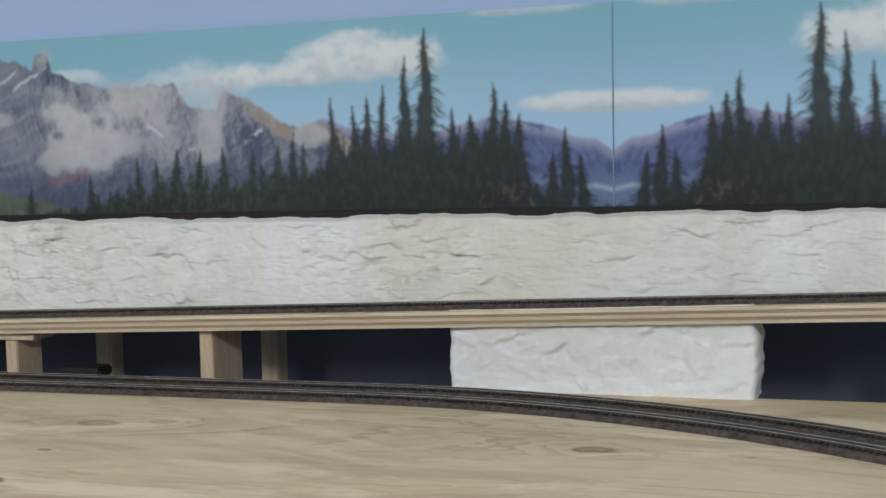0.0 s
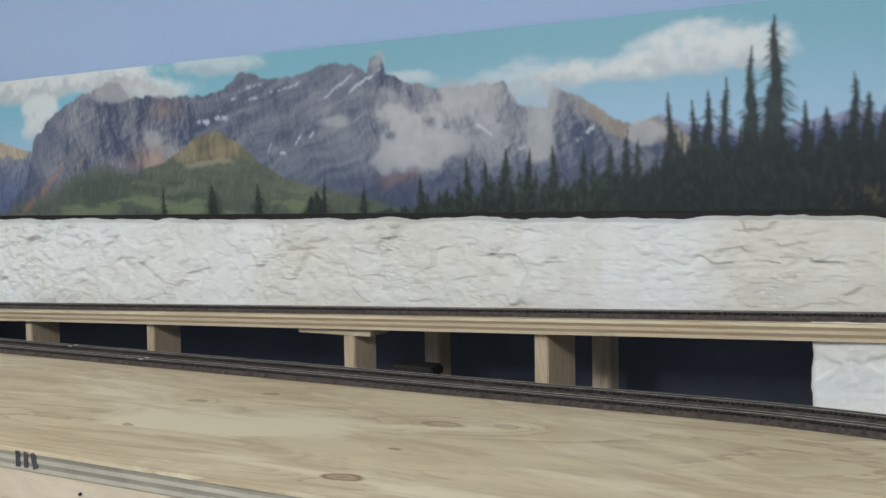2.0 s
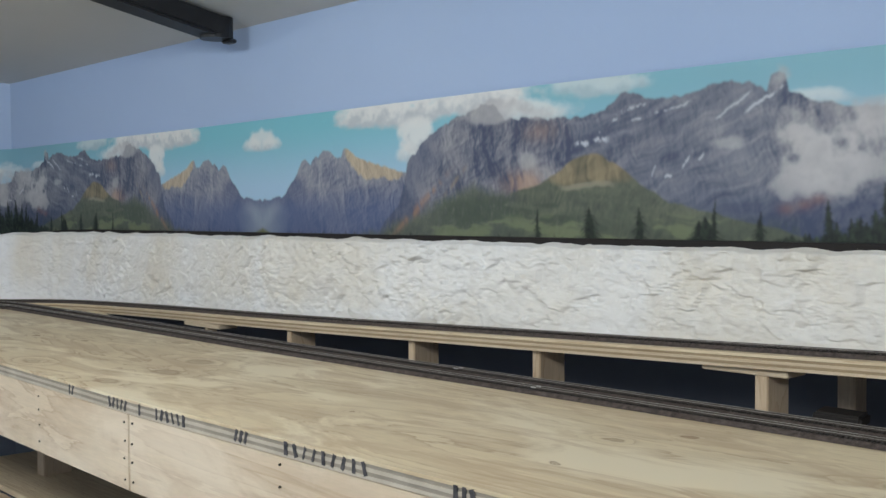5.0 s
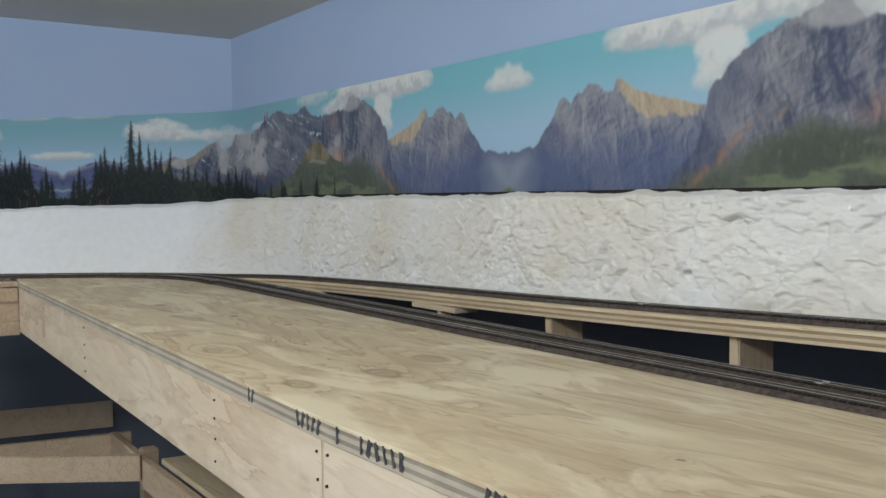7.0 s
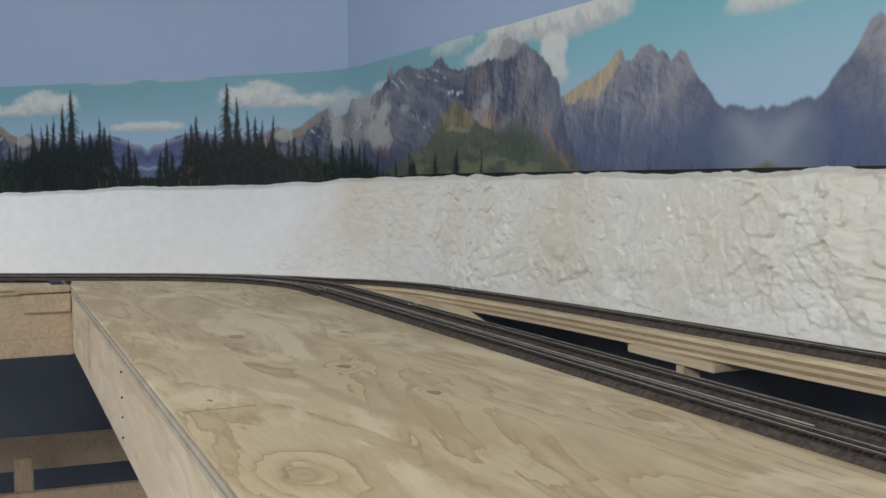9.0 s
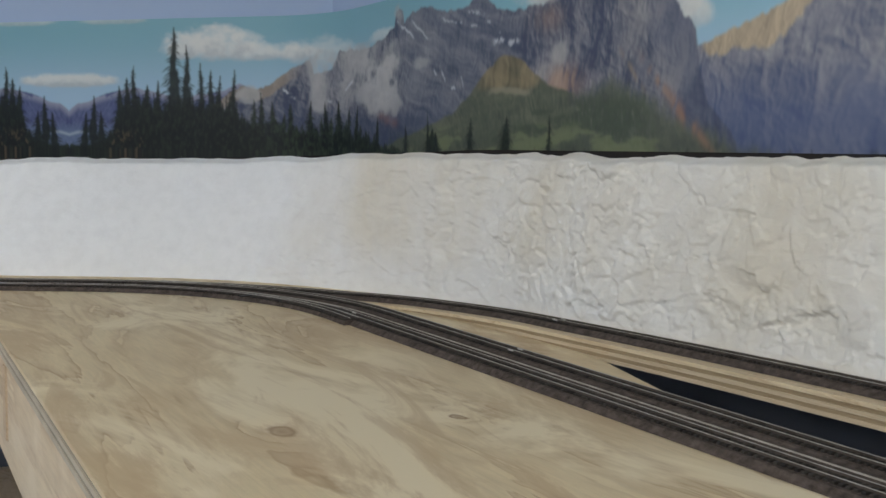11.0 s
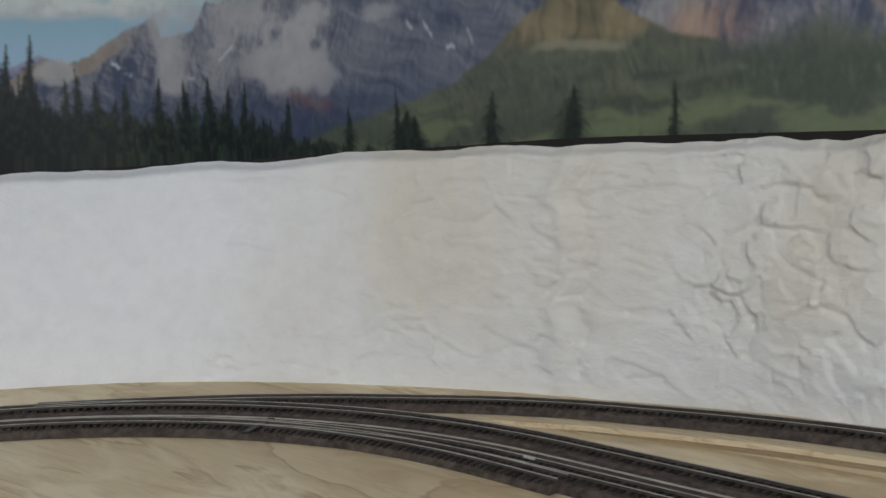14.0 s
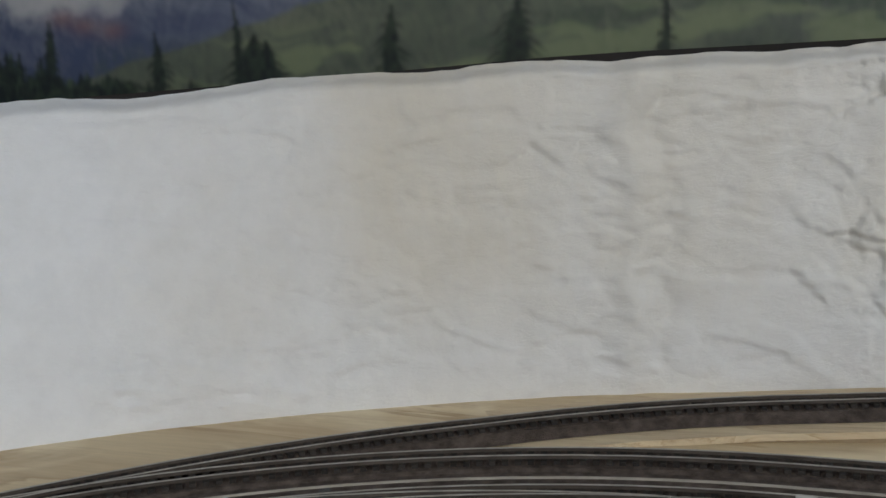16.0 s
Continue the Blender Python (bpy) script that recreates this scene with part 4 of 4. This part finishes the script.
def table_top():
    t = thing("layout_table", "plywood layout table with a deep plywood front board", "table")
    # outline of the top in plan, with the corner filled out under the bend
    plan = [(1.25, front_y(1.25)), (-0.92, FRONT_Y), (END_X, FRONT_Y + 0.038), (END_X - 0.004, 1.03), (-3.15, 1.03), (-3.12, 1.60), (-2.3, 1.60), (-2.10, 1.475), (-2.010, 1.462), (-1.890, 1.428), (-1.45, 1.424), (-1.0, 1.428), (-0.2, 1.441), (0.08, 1.441), (0.12, 1.452), (1.25, 1.452)]
    n, each = 5, 0.0036
    for k in range(n):
        jut = (0.0, 0.0012, 0.0002, 0.0011, 0.0003)[k]
        z0, z1 = BENCH - each * k, BENCH - each * (k + 1) + 0.0001
        pts = [(x, y + (jut if y < 1.0295 else 0)) for x, y in plan]
        m = len(pts)
        verts = [(x, y, z0) for x, y in pts] + [(x, y, z1) for x, y in pts]
        faces = [tuple(range(m - 1, -1, -1)), tuple(range(m, 2 * m))] + [(i, (i + 1) % m, (i + 1) % m + m, i + m) for i in range(m)]
        sheet = mesh_part("veneer", verts, faces, PLY if k == 0 else (EDGE_DARK if k % 2 else EDGE_PALE), t)
    high, low = BENCH - n * each, 1.388
    mid = (high + low) / 2
    east = part("front_board", beam((-0.934, FRONT_Y + 0.0105, mid), (1.25, front_y(1.25) + 0.0105, mid), 0.018, high - low, 0.0012), PLY_FRONT, t)
    west = part("front_board", beam((END_X, FRONT_Y + 0.0485, mid), (-0.936, FRONT_Y + 0.0105, mid), 0.018, high - low, 0.0012), PLY_FRONT, t)
    for x in (-0.926, -0.946, -0.625, -1.218, -1.9, -0.3, 0.1):
        for z in (1.470, 1.448, 1.425, 1.402):
            bm = bmesh.new()
            bmesh.ops.create_cone(bm, cap_ends=True, segments=10, radius1=0.0014, radius2=0.0012, depth=0.002)
            bmesh.ops.transform(bm, matrix=Matrix.Translation((x + random.uniform(-0.002, 0.002), front_y(x) + 0.0008, z + random.uniform(-0.003, 0.003))) @ Euler((radians(90), 0, 0)).to_matrix().to_4x4(), verts=bm.verts)
            part("screw", bm, SCREW, east if x > -0.935 else west, "dark countersunk screw")
    # stamped marks on the edge of the top
    marks = [(-1.108, 2, 0.010), (-0.985, 5, 0.011), (-0.905, 1, 0.008), (-0.865, 6, 0.012), (-0.70, 3, 0.009), (-0.612, 9, 0.015), (-0.375, 3, 0.010)]
    rng = random.Random(3)
    for x, count, pitch in marks:
        for i in range(count):
            w = rng.uniform(0.0025, 0.006)
            lean = Euler((0, rng.choice((-0.3, 0.0, 0.0, 0.35)), 0)).to_matrix().to_4x4()
            part("stamp_bar", box((w, 0.0006, 0.0135), (x + i * pitch, front_y(x + i * pitch) + 0.0002, BENCH - 0.009), 0, lean), INK, sheet, "black stamped bar")
    # butt joints between the sheets of the top
    for x in (-1.545,):
        part("sheet_joint", box((0.0010, 0.055, 0.0005), (x, 1.032, BENCH), 0, Euler((0, 0, 0.02)).to_matrix().to_4x4()), PLY_DARK, t, "dark butt joint between plywood sheets")
    # frame under the top
    for x in (0.9, 0.1, -0.7, -1.5, -2.3):
        part("joist", box((0.019, 0.44, 0.07), (x, 1.235, BENCH - n * each - 0.036), 0.0015), PINE, t)
    part("rear_rail", box((3.3, 0.019, 0.07), (-0.5, 1.42, BENCH - n * each - 0.036), 0.0015), PINE, t)
    for x in (-2.1, -0.35, 1.1):
        part("leg", box((0.038, 0.064, 1.41), (x, 1.38, 0.705), 0.002), POST, t)


table_top()


def side_table():
    """The leg of the layout that runs off from the corner."""
    t = thing("side_table", "pine framed side table with a plastered edge", "table")
    x = END_X - 0.004
    n, each = 5, 0.0036
    for k in range(n):
        z = BENCH - 0.0035 - each * (k + 0.5)
        part("veneer", box((0.50, 1.5, each - 0.0002), (x - 0.25 - 0.0006 * (k % 2), 0.246, z), 0), PLY_PLAIN if k == 0 else (PLY_DARK if k % 2 else PLY_LIGHT), t)
    part("front_board", box((0.019, 1.50, 0.070), (x - 0.011, 0.276, 1.446), 0.0015), PINE, t, "pale pine front board")
    part("lower_board", box((0.019, 1.40, 0.030), (x - 0.0085, 0.326, 1.396), 0.0015), PINE, t)
    part("edge_block", box((0.016, 0.075, 0.030), (x + 0.002, 0.985, 1.470), 0.0015), PINE, t)
    part("edge_cap", box((0.030, 0.085, 0.010), (x - 0.006, 0.98, 1.4925), 0.0015), PINE, t)
    for y, z in ((0.87, 1.46), (0.87, 1.43), (0.55, 1.46), (0.55, 1.43)):
        bm = bmesh.new()
        bmesh.ops.create_cone(bm, cap_ends=True, segments=10, radius1=0.003, radius2=0.0026, depth=0.002)
        bmesh.ops.transform(bm, matrix=Matrix.Translation((x - 0.0012, y, z)) @ Euler((0, radians(90), 0)).to_matrix().to_4x4(), verts=bm.verts)
        part("screw", bm, SCREW, t, "dark countersunk screw")
    for y in (0.5, -0.3):
        part("leg", box((0.064, 0.038, 1.38), (-3.0, y, 0.69), 0.002), POST, t)
    ss, hs = np.linspace(-0.3, 0.905, 120), np.linspace(0, 1, 14)
    a, h = np.meshgrid(ss, hs, indexing="ij")
    r = 0.006 * fbm(a * 30, h * 3, 77, 4)
    grid_mesh("plaster_edge", np.stack([x + 0.006 + r - 0.06 * h**2, a, BENCH - 0.026 + 0.036 * h - 0.004 * fbm(a * 20, h * 0, 78, 2)], -1), PLASTER, t)


side_table()


def lower_frame():
    """Unfinished frame of the lower deck, under the table at the corner."""
    t = thing("lower_deck_frame", "unfinished pine frame under the layout table", "frame")
    z = 1.095
    part("rail", beam((-2.42, 1.226, z + 0.012), (-2.578, 0.93, z + 0.012), 0.019, 0.054), PINE, t)
    part("rail", beam((-2.575, 0.935, z + 0.010), (-3.10, 0.66, z + 0.022), 0.019, 0.054), PINE, t)
    part("rail", beam((-2.41, 1.235, z), (-0.9, 1.24, z), 0.019, 0.062), PINE, t)
    part("cross_rail", beam((-2.83, 0.80, z - 0.018), (-2.80, 1.30, z - 0.018), 0.019, 0.055), PINE, t)
    part("cross_rail", beam((-2.80, 1.26, z - 0.014), (-2.43, 1.25, z - 0.014), 0.019, 0.055), PINE, t)
    part("wall_rail", beam((-3.37, 0.55, z - 0.045), (-3.33, 1.38, z - 0.045), 0.019, 0.075), PINE, t)
    part("shelf", box((0.60, 0.30, 0.012), (-2.05, 1.40, z + 0.037), 0.001), PLY_PLAIN, t)
    for x, y in ((-2.56, 1.28), (-3.05, 0.96), (-1.7, 1.26), (-0.9, 1.27)):
        part("post", box((0.036, 0.036, z + 0.02), (x, y, (z + 0.02) / 2), 0.002), POST, t)


lower_frame()


# ---- the climbing strip, its risers and the rails ----
def climbing_strip():
    t = thing("track_ramp", "narrow layered plywood ramp carrying the upper track", "ramp")
    ply_strip(t, way_ramp, 0.35, s_of(way_ramp, -2.44), -0.030, 0.040, ramp_z, 5, 0.016, step=0.06)
    return t


climbing_strip()


def riser(x, wide=0.014, deep=0.050, plate=None):
    t = thing("riser", "short pine riser block under the plywood ramp", "riser", "risers")
    top = ramp_z(x) - 0.0162
    if plate:
        part("plate", box((plate[1] - plate[0], 0.040, 0.0075), ((plate[0] + plate[1]) / 2, 1.460, top - 0.0040), 0.001), PLY_LIGHT, t, "thin plywood splice plate")
        top -= 0.0080
    part("block", box((wide, deep, top - BENCH + 0.06), (x + wide / 2, 1.443 + deep / 2, (top + BENCH - 0.06) / 2), 0.0012), POST, t)
    return t


for rx in (-1.267, -0.950, -0.699):
    riser(rx)
for rx in (-0.117, 0.62):
    riser(rx, 0.016, 0.070)
riser(-1.541, 0.011, 0.020, (-1.613, -1.484))
riser(-0.369, 0.016, 0.045, (-0.435, -0.328))
for rx in (-0.102, -0.335):
    tagged(part("rear_post", box((0.022, 0.030, 0.50), (rx, 1.60, 1.30), 0.0015), POST), "rough pine post in the shade behind the ramp", "post", "rear posts")

TIE_PITCH, GAUGE = 0.0050, 0.009
BED = [(-0.0175, 0.0), (-0.0125, 0.0042), (0.0125, 0.0042), (0.0175, 0.0)]


def tie_mesh():
    bm = box((0.0026, 0.018, 0.0018), (0, 0, 0.0009), 0)
    me = bpy.data.meshes.new("tie")
    bm.to_mesh(me)
    bm.free()
    me.materials.append(TIE)
    return me


TIE_MESH = tie_mesh()


def track(line, off, s0, s1, height, label, near=(-2.75, -1.95), bed=True):
    t = thing("model_track", label, "model track", "model railway tracks")
    if bed:
        v, f = sweep(line, s0, s1, [(o + off, up + 0.0003) for o, up in BED], height, 0.02)
        mesh_part("roadbed", v, f, FOAM, t, "dark brown foam roadbed")
    lift = 0.0045
    for side in (-1, 1):
        c = off + side * (GAUGE / 2 + 0.0004)
        prof = [(c - 0.0008, lift + 0.0016), (c - 0.0003, lift + 0.0019), (c - 0.00035, lift + 0.0029), (c + 0.00035, lift + 0.0029), (c + 0.0003, lift + 0.0019), (c + 0.0008, lift + 0.0016)]
        v, f = sweep(line, s0, s1, prof, height, 0.02)
        web = mesh_part("rail", v, f, RAIL, t, "rust-brown model rail")
        head = [(c - 0.0004, lift + 0.00295), (c - 0.0004, lift + 0.0033), (c + 0.0004, lift + 0.0033), (c + 0.0004, lift + 0.00295)]
        v, f = sweep(line, s0, s1, head, height, 0.02)
        mesh_part("rail_head", v, f, RAIL_HEAD, web, "worn bright rail head")
    verts, faces = [], []
    base = np.array([(-0.0013, -0.0090, 0), (0.0014, -0.0090, 0), (0.0014, 0.0090, 0), (-0.0014, 0.0090, 0), (-0.0013, -0.0090, 0.0018), (0.0014, -0.0090, 0.0018), (0.0014, 0.0090, 0.0018), (-0.0014, 0.0090, 0.0018)])
    cube = [(4, 5, 6, 7), (0, 1, 5, 4), (1, 2, 6, 5), (2, 3, 7, 6), (3, 0, 4, 7)]
    singles = 0
    for s in np.arange(s0 + 0.003, s1, TIE_PITCH):
        x, y, a = line.at(s, off)
        m = pose(x, y, height(x, y) + lift - 0.0002, 0, 0, math.degrees(a))
        if near[0] < x < near[1] and singles < 180:
            singles += 1
            o = new("tie", TIE_MESH)
            o.parent = t
            o.matrix_basis = m
        else:
            k = len(verts)
            verts += [tuple(m @ Vector(p)) for p in base]
            faces += [tuple(k + i for i in f) for f in cube]
    if verts:
        tagged(mesh_part("tie_strip", verts, faces, TIE, t), kind="stuff")
    return t


END_F = float(way_front.s[-1])
track(way_front, 0.0, 0.34, END_F, flat_z, "model railway track on brown roadbed along the table")
track(way_front, 0.044, 0.34, END_F, flat_z, "second model railway track beside the first on the table")
track(way_ramp, 0.0, 0.35, float(way_ramp.s[-1]) - 0.005, lambda x, y: ramp_z(x) + 0.0, "upper model railway track climbing the plywood ramp")


def turnout():
    """The loose turnout in front of the front track."""
    a = s_of(way_front, -2.265)
    line = way_front.shifted(a, a + 0.30, lambda s: -0.0115 * (1 - smooth_step(a, a + 0.30, s)))
    end = float(line.s[-1])
    t = thing("track_turnout", "model railway turnout joining the front track", "turnout", "model railway tracks")
    for side in (-1, 1):
        c = side * GAUGE / 2
        v, f = sweep(line, 0.0, end, [(c - 0.0006, 0.0061), (c - 0.0003, 0.0074), (c + 0.0003, 0.0074), (c + 0.0006, 0.0061)], flat_z, 0.01)
        web = mesh_part("rail", v, f, RAIL, t, "rust-brown model rail")
        v, f = sweep(line, 0.0, end, [(c - 0.0004, 0.00745), (c - 0.0004, 0.0078), (c + 0.0004, 0.0078), (c + 0.0004, 0.00745)], flat_z, 0.01)
        mesh_part("rail_head", v, f, RAIL_HEAD, web, "worn bright rail head")
    for s in np.arange(0.004, end, TIE_PITCH):
        x, y, a = line.at(s, -0.002)
        o = new("tie", TIE_MESH)
        o.parent = t
        o.matrix_basis = pose(float(x), float(y), flat_z(float(x)) + 0.0046, 0, 0, math.degrees(float(a)))
    px, py, pa = line.at(0.215, -0.004)
    turn = Euler((0, 0, float(pa))).to_matrix().to_4x4()
    part("throw_bar", box((0.0045, 0.034, 0.0014), (float(px), float(py), BENCH + 0.0068), 0.0003, turn), BLACK, t, "black throw bar across the rails")
    v, f = sweep(line, 0.0, end, [(-0.0115, 0.0002), (-0.0095, 0.0050), (0.006, 0.0050), (0.008, 0.0002)], flat_z, 0.02)
    mesh_part("roadbed", v, f, FOAM, t)


turnout()
infill = sweep(way_front, 0.34, END_F, [(0.0150, 0.0002), (0.0150, 0.0036), (0.0290, 0.0036), (0.0290, 0.0002)], flat_z, 0.02)
tagged(mesh_part("roadbed_infill", *infill, FOAM), "brown foam filling the gap between the two roadbeds", "roadbed", kind="structure")
# added pale strip, standing in for table wood that shows between the roadbeds
strip = sweep(way_front, s_of(way_front, -1.3), s_of(way_front, -2.62), [(0.0214, 0.0003), (0.0214, 0.0044), (0.0226, 0.0044), (0.0226, 0.0003)], flat_z, 0.02)
tagged(mesh_part("filler_strip", *strip, GAP_WOOD), "pale strip standing in for the table wood between the two roadbeds", "strip", kind="structure")
ledge_strip = sweep(way_rock, 0.0, 4.9, [(0.252, -0.012), (0.252, 0.0066), (0.276, 0.0066), (0.276, -0.012)], lambda x, y: ROCK_TOP - 0.003 + float(np.interp(x, (-3.08, -2.76, -2.44), (-0.029, -0.015, 0.0))), 0.03)
tagged(mesh_part("ledge_roadbed", *ledge_strip, TIE), "thin dark roadbed strip on the ledge below the backdrop", "roadbed", kind="structure")


def rail_joiners():
    """Bright joiners slipped on the rail ends."""
    for line, off, x, top in ((way_front, 0.0, -2.30, flat_z), (way_front, 0.044, -2.05, flat_z), (way_ramp, 0.0, -2.12, ramp_z), (way_ramp, 0.0, -1.1, ramp_z), (way_front, 0.0, -0.62, flat_z), (way_front, 0.044, -0.80, flat_z)):
        t = thing("rail_joiner", "short bright metal joiner on a model rail", "rail joiner", "rail joiners")
        s = s_of(line, x)
        for side in (-1, 1):
            px, py, a = line.at(s, off + side * (GAUGE / 2 + 0.0004))
            part("clip", box((0.008, 0.0022, 0.0014), (float(px), float(py), top(float(px)) + 0.0070), 0.0003, Euler((0, 0, float(a))).to_matrix().to_4x4()), JOINER, t)


rail_joiners()
tagged(part("wood_scrap", box((0.050, 0.040, 0.014), (-0.285, 1.475, 1.500), 0.003, Euler((0, 0.05, 0.2)).to_matrix().to_4x4()), TIE), "small dark wood scrap lying behind a riser", "wood scrap")
